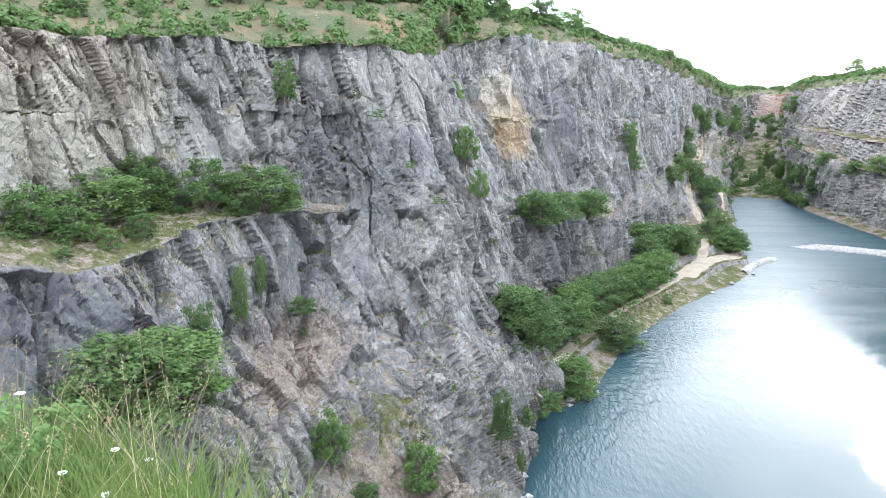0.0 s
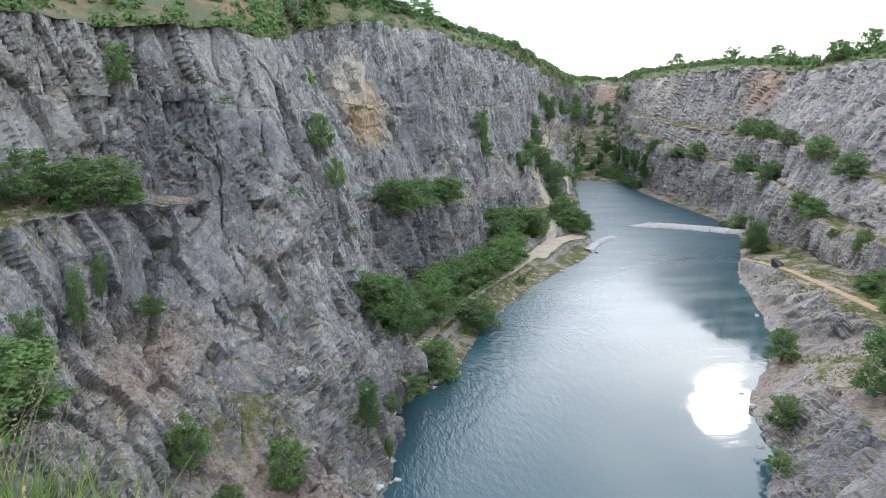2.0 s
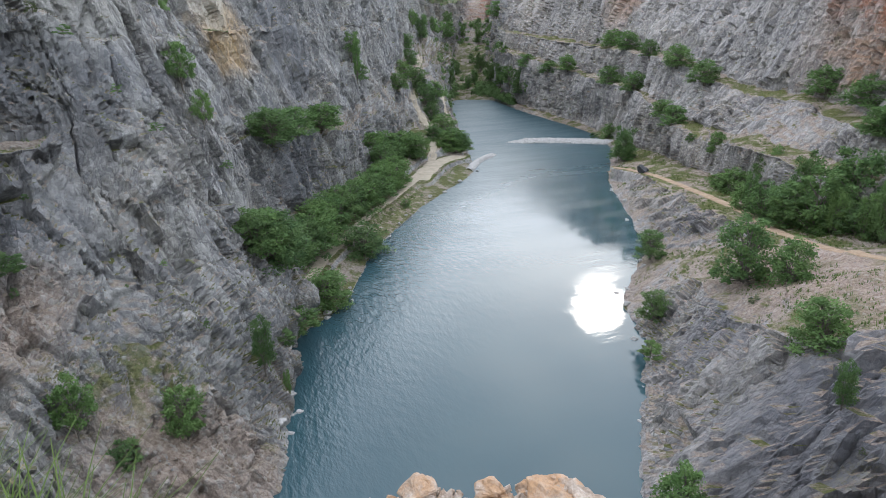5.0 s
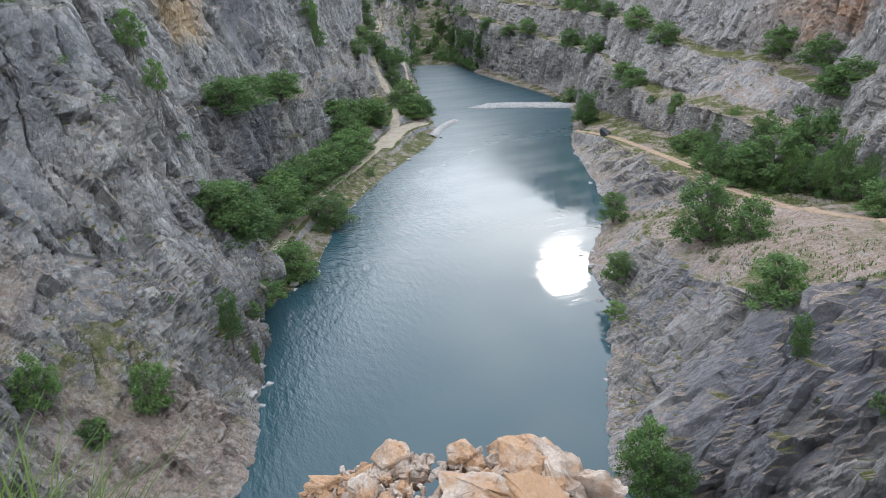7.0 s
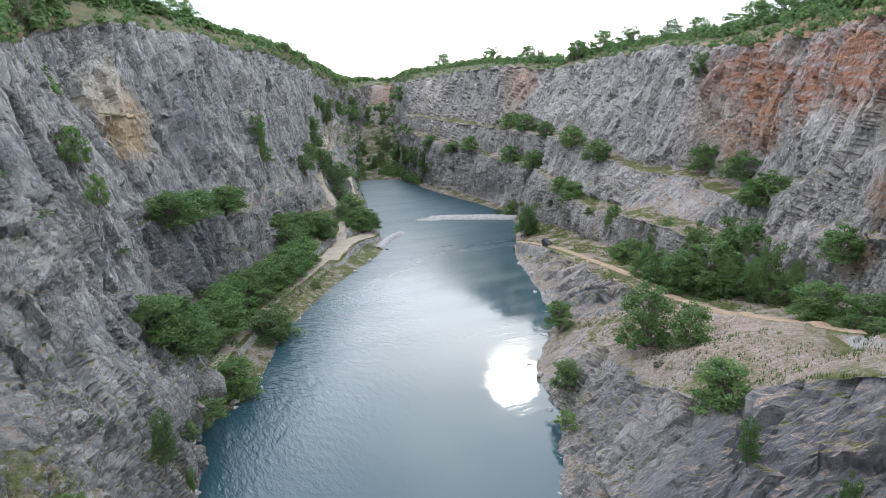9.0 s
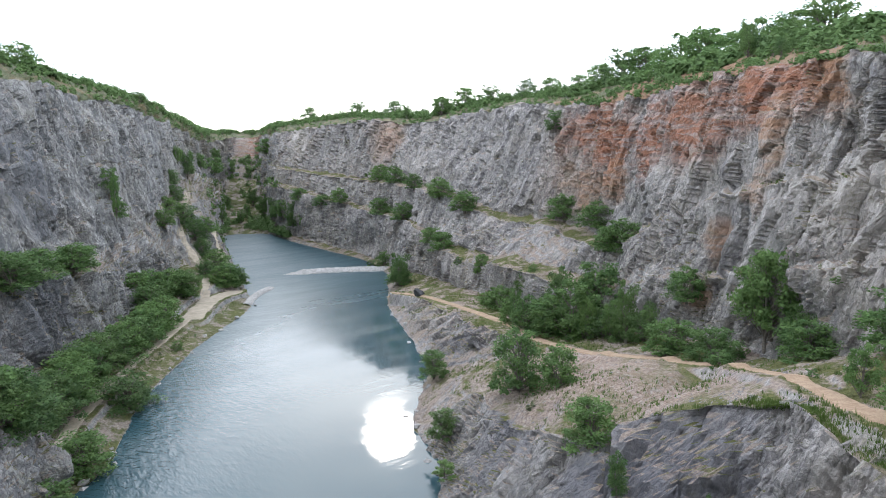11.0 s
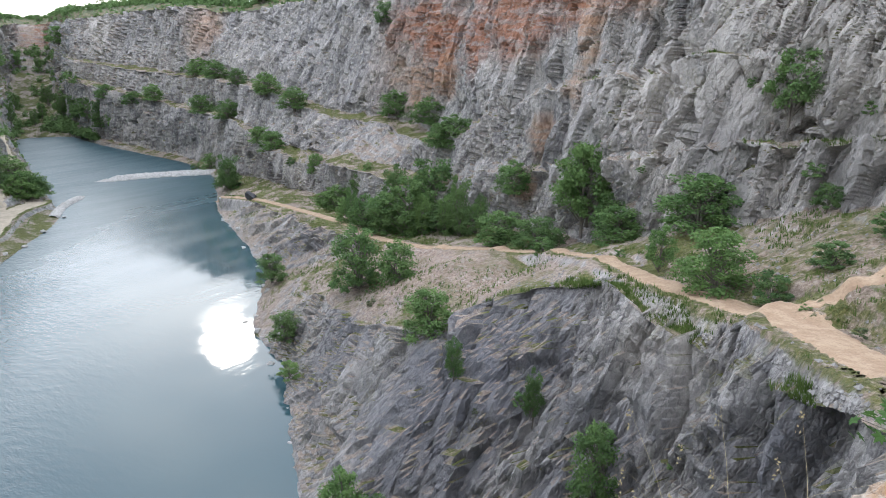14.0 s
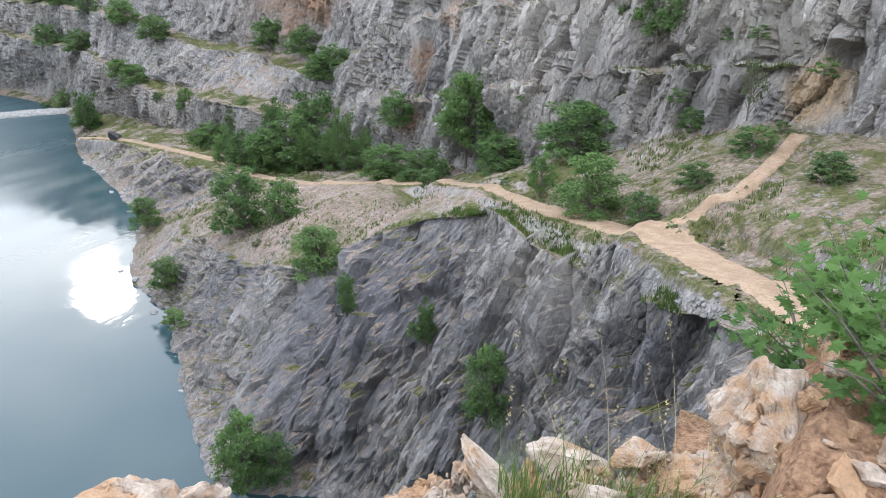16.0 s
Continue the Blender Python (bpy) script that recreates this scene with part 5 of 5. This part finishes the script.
# grass and brambles hanging over the lip of the rock
for k in range(1100):
    i = rim_rng.choice(crest_rows.tolist())
    a, b = pit[i, starts[9]], pit[i, -1]
    if math.hypot(b[0], b[1]) > 70 and noise.noise(Vector(a.tolist()) * 0.09) > -0.2:
        clump(Vector((a + (b - a) * rim_rng.uniform(-0.01, 0.05)).tolist()), rim_rng.uniform(0.35, 0.95), 34, k)
# the wooded end of the pit
end_rows = [i for i in range(len(strip_side)) if strip_side[i] == "east" or (strip_side[i] == "north" and ring[i, 1][1] > 300)]
for k in range(1000):
    i = rim_rng.choice(end_rows)
    j = rim_rng.randrange(starts[3] + 4, starts[7])
    q = pit[i, j]
    if nrm[i, j, 2] > 0.42 and rim_rng.random() < 0.9:
        clump(Vector(q.tolist()), rim_rng.uniform(1.8, 4.2), 90, k)
scrub = soup("scrub", wood_v, wood_f, LEAF_DARK)
tagged(scrub, "thick green scrub on the rim and the far slopes", "scrub", kind="stuff")

# tufts of grass wherever the ground is flat enough
tuft_rng = np.random.default_rng(4)
flat_pts = pit[:, starts[1] : starts[9] + 14].reshape(-1, 3)
flat_n = nrm[:, starts[1] : starts[9] + 14, 2].reshape(-1)
far = np.hypot(flat_pts[:, 0], flat_pts[:, 1])
want = (flat_n > 0.80) & (flat_pts[:, 2] > 1.2) & (far > 14) & (far < 300)
green = rough_noise(flat_pts / 9.0, 91, 3)
ways = np.stack([WAYS[:, 0], WAYS[:, 1], WAYS[:, 3] * 0.5 + 0.15], 1)
clear = np.ones(len(flat_pts), bool)
flat_idx = np.nonzero((flat_n > 0.45) & (far < 320))[0]
for part_idx in np.array_split(flat_idx, 200):
    gap_to_way = np.hypot(flat_pts[part_idx, None, 0] - ways[None, :, 0], flat_pts[part_idx, None, 1] - ways[None, :, 1])
    clear[part_idx] = (gap_to_way > ways[None, :, 2]).all(1)
idx = np.nonzero(want & clear & (green > -0.05))[0]
idx = tuft_rng.choice(idx, min(11000, len(idx)), replace=False)
tv, tf = [], []
for i in idx.tolist():
    base_pt = flat_pts[i]
    h = tuft_rng.uniform(0.25, 0.75)
    for n in range(7):
        a = tuft_rng.uniform(0, 6.28)
        r0, lean = tuft_rng.uniform(0.0, 0.35), tuft_rng.uniform(0.1, 0.45)
        x, y = base_pt[0] + math.cos(a) * r0, base_pt[1] + math.sin(a) * r0
        k = len(tv)
        wx, wy = -math.sin(a) * 0.05, math.cos(a) * 0.05
        tv += [(x - wx, y - wy, base_pt[2] - 0.1), (x + wx, y + wy, base_pt[2] - 0.1), (x + math.cos(a) * lean * h, y + math.sin(a) * lean * h, base_pt[2] + h * tuft_rng.uniform(0.6, 1.1))]
        tf.append((k, k + 1, k + 2))
tagged(soup("grass", tv, tf, GRASS), "tufts of rough grass on ledges and benches", "grass", kind="stuff")

# loose scree on the benches
sv, sf = [], []
scree_rng = np.random.default_rng(8)
want = clear & (flat_n > 0.66) & (flat_n < 0.95) & (flat_pts[:, 2] > 4) & (far > 40) & (far < 170) & (green < 0.15)
idx = np.nonzero(want)[0]
idx = scree_rng.choice(idx, min(4200, len(idx)), replace=False)
for i in idx.tolist():
    c = flat_pts[i]
    s = 0.07 + 0.26 * scree_rng.random() ** 3
    k = len(sv)
    j = scree_rng.uniform(0.6, 1.3, 6) * s
    sv += [(c[0] + j[0], c[1], c[2]), (c[0], c[1] + j[1], c[2]), (c[0] - j[2], c[1] + 0.2 * s, c[2]), (c[0] + 0.2 * s, c[1] - j[3], c[2]), (c[0] + 0.2 * s, c[1], c[2] + j[4] * 0.8), (c[0], c[1], c[2] - 0.2)]
    for a, b in ((0, 1), (1, 2), (2, 3), (3, 0)):
        sf += [(k + a, k + b, k + 4), (k + b, k + a, k + 5)]
tagged(soup("scree", sv, sf, SCREE), "loose grey scree on the slopes", "scree", kind="stuff")


# ---- small things along the shore ----
def notice_board(x, y, z):
    spot, _ = drop(x, y, z)
    root = new("notice_board")
    for side in (-0.55, 0.55):
        bm = bmesh.new()
        bmesh.ops.create_cube(bm, size=1.0, matrix=Matrix.Translation((side, 0, 0.75)) @ Matrix.Diagonal((0.10, 0.10, 1.7, 1)))
        part("post", bm, BARK, root)
    bm = bmesh.new()
    bmesh.ops.create_cube(bm, size=1.0, matrix=Matrix.Translation((0, -0.07, 1.35)) @ Matrix.Diagonal((1.5, 0.05, 1.0, 1)))
    bmesh.ops.bevel(bm, geom=list(bm.edges), offset=0.01, segments=1, affect="EDGES")
    part("board", bm, PETAL, root, "plain white board")
    root.matrix_basis = pose(spot.x, spot.y, spot.z, 0, 0, -20)
    tagged(root, "white notice board on two wooden posts", "notice board")


notice_board(90, 252, 6)

# shadowed rock overhang built as two blocks, its shade put into the near-black colour
shaded_rock = stone_mesh(77, 0.8)
shaded_rock.materials.append(plain_material("shaded_rock", (0.035, 0.036, 0.04), (0.075, 0.075, 0.08), 0.8, 0.9, 0.8, 0.2))
for x, y, z, s, turn in ((151, 182, 8.5, 4.6, 20), (154, 184, 8.8, 3.2, 75)):
    spot, _ = drop(x, y, z)
    ob = new("boulder", shaded_rock)
    ob.matrix_basis = pose(spot.x, spot.y, spot.z + 0.3 * s, 0, 0, turn) @ Matrix.Diagonal((s, s, s, 1))
    tagged(ob, "shadowed rock overhang beside the footpath, built as a dark block", "boulder", "dark blocks by the path")


# ---- at the viewpoint ----
def polar(turn, dist, z):
    return (dist * math.sin(radians(turn)), dist * math.cos(radians(turn)), z)


def rugged_stone(seed, flatness=0.75):
    """A near stone: an angular hull with broken faces."""
    me = stone_mesh(seed, flatness, 18, 0.03)
    bm = bmesh.new()
    bm.from_mesh(me)
    bpy.data.meshes.remove(me)
    bmesh.ops.triangulate(bm, faces=bm.faces)
    bmesh.ops.subdivide_edges(bm, edges=[e for e in bm.edges if e.calc_length() > 0.10], cuts=3, use_grid_fill=True)
    for v in bm.verts:
        q = v.co * 3.1 + Vector((seed * 3.7, 0, 0))
        chip = noise.cell(q * 1.3) * 0.05 + noise.cell(q * 3.1) * 0.022 + noise.noise(q) * 0.05 + noise.noise(q * 4) * 0.02
        v.co += v.co.normalized() * chip
    out_me = bpy.data.meshes.new("stone")
    bm.to_mesh(out_me)
    bm.free()
    out_me.materials.append(RUBBLE)
    return out_me


def crag_mesh(seed):
    """A large broken outcrop with stepped faces."""
    me = stone_mesh(seed, 0.9, 34, 0.02)
    bm = bmesh.new()
    bm.from_mesh(me)
    bpy.data.meshes.remove(me)
    for cuts in (3, 2):
        bmesh.ops.triangulate(bm, faces=bm.faces)
        bmesh.ops.subdivide_edges(bm, edges=[e for e in bm.edges if e.calc_length() > 0.05], cuts=cuts, use_grid_fill=True)
    bmesh.ops.triangulate(bm, faces=bm.faces)
    places = np.array([v.co[:] for v in bm.verts])
    high, joint = broken_rock(places * 5.5 + seed, 61)
    small, _ = broken_rock(places * 15.0 + seed, 71)
    rise = high * 0.032 + small * 0.010 - 0.03 * (1 - step(joint, 0.0, 0.10)) + rough_noise(places * 16, 5, 2) * 0.006
    for v, r in zip(bm.verts, rise.tolist()):
        v.co += v.co.normalized() * r
    out_me = bpy.data.meshes.new("outcrop")
    bm.to_mesh(out_me)
    bm.free()
    out_me.materials.append(RUBBLE)
    return out_me


NEAR = [crag_mesh(s) for s in (141, 142, 143)] + [rugged_stone(s, f) for s, f in ((41, 0.7), (42, 0.9), (43, 0.6), (44, 0.8), (45, 0.5), (46, 0.95), (47, 0.65))]
OUTCROPS = 3


def rubble(turn, dist, z, size, kind, tilt=(0, 0, 0), stretch=(1, 1, 1), label="ochre and cream limestone lump on the edge", group="rubble on the edge"):
    ob = new("stone", NEAR[kind if kind < 0 else OUTCROPS + kind % 7])
    ob.matrix_basis = pose(*polar(turn, dist, z), *tilt) @ Matrix.Diagonal((size * stretch[0], size * stretch[1], size * stretch[2], 1))
    return tagged(ob, label, "stone", group)


near_rng = random.Random(33)


def sight(turn, table):
    """Slope down from the eye to the top of the heap at a bearing."""
    return float(np.interp(turn, table[0::2], table[1::2]))


def heap(table, count, label):
    """Stones heaped along the edge of the drop, lowest at the outside; the chips among them are one mass."""
    verts, faces = [], []
    for k in range(count * 3):
        turn = near_rng.uniform(table[0], table[-2])
        f = near_rng.random() ** 0.7
        big = k < count
        size = 0.085 + 0.15 * near_rng.random() ** 2.2 if big else near_rng.uniform(0.025, 0.08)
        d = 2.15 + 0.75 * f
        slope = sight(turn, table) * f + -45.5 * (1 - f)
        z = 60 + d * math.tan(radians(slope)) - size * 0.42
        tilt = [near_rng.uniform(0, 360) for _ in range(3)]
        if big:
            rubble(turn, d, z, size, near_rng.randrange(7), tilt, (1, 1, near_rng.uniform(0.7, 1)), label=label)
            continue
        me = CHIPS[k % len(CHIPS)]
        m = pose(*polar(turn, d, z), *tilt) @ Matrix.Diagonal((size, size, size, 1))
        first = len(verts)
        verts += [tuple(m @ v.co) for v in me.vertices]
        faces += [tuple(first + i for i in q.vertices) for q in me.polygons]
    tagged(soup("chippings", verts, faces, RUBBLE), "small ochre limestone chips among the lumps", "chippings", kind="stuff")


CHIPS = [stone_mesh(s, 0.7, 9, 0.02) for s in (81, 82, 83)]


def crag(turn, slope, d, size, kind, tilt, stretch=(1, 1, 1), label="ochre and cream limestone lump on the edge"):
    rubble(turn, d, 60 + d * math.tan(radians(slope)) - size * 0.40, size, kind, tilt, stretch, label)


# bearings are to the right of straight ahead
FRONT = (8.5, -41.6, 12, -39.9, 20, -39.0, 27, -39.2, 31, -38.5, 34, -37.6, 38, -39.6, 45, -41.8)
heap(FRONT, 140, "ochre and cream limestone lump on the edge")
crag(34.0, -37.4, 2.85, 0.42, 0, (10, 20, 30), (1, 1, 0.8))
crag(38.0, -39.2, 2.80, 0.36, 1, (40, 0, 80))
crag(42.0, -40.3, 2.70, 0.36, 3, (10, 60, 20))
crag(30.0, -40.6, 2.45, 0.44, 2, (20, 10, 100), (1.2, 1.0, 0.8), "flat grey-pink limestone slab among rubble")
crag(36.0, -41.0, 2.40, 0.36, 4, (20, 40, 10), (1.3, 1.0, 0.8))
crag(20.0, -38.5, 2.85, 0.24, 5, (70, 20, 10))
crag(27.3, -38.4, 2.85, 0.20, 1, (0, 70, 40))
crag(13.0, -39.6, 2.80, 0.24, 6, (10, 20, 60))
crag(16.5, -40.4, 2.60, 0.24, 0, (60, 20, 90))
SIDE = (60.5, -43.2, 64, -42.0, 70, -40.8, 75, -40.0, 80, -38.6, 88, -37.6, 92, -36.5)
heap(SIDE, 115, "cream and rust limestone lump above the drop")
crag(70.3, -40.2, 2.85, 0.26, 0, (10, 15, 40))
crag(79.8, -38.0, 2.85, 0.36, 2, (10, -15, 100), (1.3, 0.9, 0.9))
crag(87.5, -37.0, 2.80, 0.30, 3, (0, 20, 10), label="yellowish limestone block above the drop")
crag(74.0, -40.6, 2.60, 0.42, 4, (25, -30, 80), (1.5, 0.8, 0.8), "long rust-brown limestone slab lying tilted")
crag(84.0, -40.5, 2.45, 0.28, 6, (25, 30, 20))
# the outcrop beside the viewpoint
rubble(97.6, 2.95, 58.05, 0.66, -10, (15, 35, 20), (0.9, 1.0, 1.1), "cream-white limestone outcrop stained orange", "outcrop beside the viewpoint")
rubble(94.6, 2.75, 57.72, 0.56, -9, (30, 10, 70), (1.0, 1.0, 0.9), "rust-stained limestone outcrop in red soil", "outcrop beside the viewpoint")
rubble(99.0, 2.55, 57.55, 0.85, -8, (5, 20, 130), (1.1, 1.0, 0.8), "rust-stained limestone outcrop in red soil", "outcrop beside the viewpoint")
rubble(103.5, 2.25, 57.85, 0.62, -10, (10, 25, 140), (1.2, 1.0, 0.7), "smooth grey-white limestone slab in red soil", "outcrop beside the viewpoint")
rubble(101.0, 3.6, 58.20, 0.30, 1, (20, 5, 60))

# red soil bank behind the outcrop
line_n, across_n = 40, 26
co = np.zeros((line_n, across_n, 3))
for i in range(line_n):
    for k in range(across_n):
        a, d = 90 + 45 * i / (line_n - 1), 1.5 + 3.6 * k / (across_n - 1)
        x, y, _ = polar(a, d, 0)
        rise = step(np.array(a), 92, 101) * (1 - step(np.array(d), 3.4, 5.0)) * step(np.array(d), 1.5, 2.4)
        q = Vector((x, y, 0))
        co[i, k] = (x, y, 56.6 + 1.70 * float(rise) + 0.10 * noise.noise(q * 2.2) + 0.07 * noise.noise(q * 6) + 0.035 * noise.noise(q * 17))
bank = grid_mesh("soil_bank", co, TURF)
tagged(bank, "bank of bare red soil beside the outcrop", "soil bank", kind="structure")


# stones lying on the soil bank and round the outcrop
for k in range(26):
    turn, dist = near_rng.uniform(93, 108), near_rng.uniform(2.2, 3.5)
    x, y, _ = polar(turn, dist, 0)
    rise = float(step(np.array(turn), 92, 101) * (1 - step(np.array(dist), 3.4, 5.0)) * step(np.array(dist), 1.5, 2.4))
    size = near_rng.uniform(0.05, 0.20)
    rubble(turn, dist, 56.62 + 1.70 * rise + size * 0.1, size, near_rng.randrange(7), [near_rng.uniform(0, 360) for _ in range(3)], label="cream limestone lump lying on red soil", group="stones on the soil bank")


# long grass and flowers on the slope
def blade(verts, faces, root, high, lean, turn, width=0.006):
    first = len(verts)
    side = Vector((-math.sin(turn), math.cos(turn), 0)) * width
    for s in range(5):
        f = s / 4
        c = Vector(root) + Vector((math.cos(turn) * lean * f * f * high, math.sin(turn) * lean * f * f * high, high * f * (1 - 0.25 * lean * f)))
        w = side * (1 - f * 0.85)
        verts += [tuple(c - w), tuple(c + w)]
    for s in range(4):
        i = first + s * 2
        faces.append((i, i + 1, i + 3, i + 2))
    return c


def meadow(name, places, mat, high, label, heads=False, width=0.006, floor=0.0):
    verts, faces = [], []
    for x, y in places:
        spot, _ = drop(x, y, 58.5, 3.0)
        spot.z = max(spot.z, floor)
        turn = near_rng.uniform(0, 6.28)
        tip = blade(verts, faces, spot - Vector((0, 0, 0.03)), high * near_rng.uniform(0.5, 1.15), near_rng.uniform(0.1, 0.8), turn, width)
        if heads:
            for k in range(9):
                at = tip + Vector((near_rng.gauss(0, 0.006), near_rng.gauss(0, 0.006), near_rng.uniform(-0.10, 0.01)))
                leaf_quad(verts, faces, at, Vector((near_rng.gauss(0, 1), near_rng.gauss(0, 1), 0.1)).normalized(), 0.016, near_rng, 0.3)
    return tagged(soup(name, verts, faces, mat), label, "grass", kind="stuff")


def scatter(turn0, turn1, d0, d1, n):
    rows = []
    for k in range(n):
        a, d = near_rng.uniform(turn0, turn1), near_rng.uniform(d0, d1)
        x, y, _ = polar(a, d, 0)
        rows.append((x, y))
    return rows


meadow("grass", scatter(-52, -10, 2.6, 8.5, 11000), GRASS, 0.9, "long green grass on the slope at the viewpoint", False, 0.010)
meadow("grass", scatter(-40, -13, 3.4, 7.0, 210), STRAW, 1.45, "tall grass gone to seed", True, 0.004)
meadow("grass", scatter(-12, 4, 2.3, 3.2, 500), GRASS, 0.35, "short green grass at the edge")
meadow("grass", scatter(73, 94, 2.2, 2.6, 520), GRASS, 0.30, "green grass among the rubble", False, 0.004, 57.72)
meadow("grass", scatter(78, 96, 2.2, 2.6, 34), STRAW, 0.85, "thin dry grass stalks among the rubble", True, 0.0022, 57.75)


def flower(turn, dist, high):
    x, y, _ = polar(turn, dist, 0)
    spot, _ = drop(x, y, 58.5, 3.0)
    root = new("white_flower")
    verts, faces = [], []
    tube(verts, faces, [(0, 0, -0.03), (0.01, 0, high * 0.5), (0.03, 0.01, high)], (0.004, 0.003, 0.002), 5)
    soup("stem", verts, faces, GRASS, root)
    verts, faces = [], []
    for k in range(9):
        t = k * 0.698
        d = Vector((math.cos(t), math.sin(t), 0.25))
        leaf_quad(verts, faces, Vector((0.03, 0.01, high)) + d * 0.02, Vector((d.x * -0.3, d.y * -0.3, 1)).normalized(), 0.024, near_rng, 0.4)
    soup("blossom", verts, faces, PETAL, root)
    root.location = spot
    tagged(root, "small white flower among the long grass", "flower", "white flowers in the grass")


for turn, dist, high in ((-28.5, 4.6, 0.80), (-29.6, 4.2, 0.62), (-28.8, 4.1, 0.55), (-34.5, 4.6, 1.35), (-32.4, 4.6, 0.75), (-26.0, 4.8, 0.6)):
    flower(turn, dist, high)


# leafy weeds and briars in the long grass
WEEDS = [shrub_kind("briar", s, 16, 1700, False, m, 0.13, 5) for s, m in ((51, LEAF), (52, LEAF))]
for k, (turn, dist, high, wide) in enumerate(((-36, 5.2, 1.5, 1.1), (-33.5, 6.4, 1.1, 1.3), (-28, 7.4, 1.2, 1.6), (-24.5, 7.8, 1.0, 1.5), (-31, 5.2, 0.8, 1.0), (-21, 7.6, 0.7, 1.3), (-26, 6.0, 0.8, 1.2), (-38, 6.5, 1.7, 1.2), (-4, 5.6, 0.9, 0.9), (-9, 6.4, 0.9, 1.0), (-1, 4.6, 0.55, 0.7), (-8, 2.9, 0.45, 0.5), (3.5, 2.75, 0.30, 0.4), (-4, 3.1, 0.5, 0.6))):
    x, y, _ = polar(turn, dist, 0)
    spot, _ = drop(x, y, 58.5, 2.0)
    m = pose(spot.x, spot.y, spot.z - 0.05, 0, 0, 70 * k) @ Matrix.Diagonal((wide / 3.3, wide / 3.3, high / 4.0, 1))
    if k < 2:
        WEEDS[k].matrix_basis = m
        ob = WEEDS[k]
    else:
        ob = copy_thing(WEEDS[k % 2], m)
    tagged(ob, "leafy green briar growing in the long grass", "briar", "briars at the viewpoint")


# ---- maple shrub beside the outcrop, each leaf on its twig ----
def maple_leaf_mesh(seed):
    rng = random.Random(seed)
    lobes = []
    for a, r in ((-90, 0.12), (-55, 0.42), (-35, 0.30), (-5, 0.78), (20, 0.42), (45, 0.80), (68, 0.50), (90, 1.0), (112, 0.50), (135, 0.80), (160, 0.42), (185, 0.78), (215, 0.30), (235, 0.42)):
        r *= rng.uniform(0.92, 1.08)
        lobes.append((r * math.cos(radians(a)) * 0.06, r * math.sin(radians(a)) * 0.06 + 0.02, 0.006 * math.cos(radians(a * 3)) * r))
    me = bpy.data.meshes.new("leaf")
    me.from_pydata([(0, 0.02, 0.004)] + lobes, [], [(0, k + 1, (k + 1) % len(lobes) + 1) for k in range(len(lobes))])
    me.materials.append(LEAF_MAPLE)
    return me


def maple(base, top, reach, count, seed, label):
    rng = random.Random(seed)
    root = new("maple_shrub")
    root.location = base
    verts, faces = [], []
    meshes = [maple_leaf_mesh(seed + k) for k in range(3)]
    twigs = []
    for k in range(15):
        t = k * 2.4
        end = Vector((math.cos(t) * reach * rng.uniform(0.4, 1.0), math.sin(t) * reach * rng.uniform(0.4, 1.0), top * rng.uniform(0.45, 1.0)))
        path = [(0, 0, -0.1), tuple(end * 0.35 + Vector((0, 0, 0.08))), tuple(end * 0.7 + Vector((0, 0, 0.07))), tuple(end)]
        tube(verts, faces, path, (0.012, 0.008, 0.005, 0.002), 5)
        twigs.append([Vector(q) for q in path])
    soup("twig", verts, faces, BARK, root)
    for k in range(count):
        tw = rng.choice(twigs)
        f = rng.uniform(0.8, 2.98)
        i = int(f)
        c = tw[i].lerp(tw[i + 1], f - i) + Vector((rng.gauss(0, 0.06), rng.gauss(0, 0.06), rng.gauss(0, 0.045)))
        leaf = new("leaf", rng.choice(meshes))
        leaf.parent = root
        s = rng.uniform(0.9, 1.35)
        leaf.matrix_basis = pose(*c, rng.uniform(-45, 45), rng.uniform(-45, 45), rng.uniform(0, 360)) @ Matrix.Diagonal((s, s, s, 1))
    return tagged(root, label, "shrub", "maple shrubs at the viewpoint")


maple(polar(103.5, 3.8, 57.9), 1.0, 0.75, 480, 61, "young maple shrub with fresh green lobed leaves")
maple(polar(99.5, 4.8, 57.3), 0.7, 0.85, 300, 71, "low maple shrub hanging over the drop")
maple(polar(108, 3.1, 58.1), 0.9, 0.65, 330, 81, "young maple shrub rooted in red soil")
maple(polar(102.5, 2.1, 57.9), 0.25, 0.22, 16, 91, "small maple seedling in red soil")
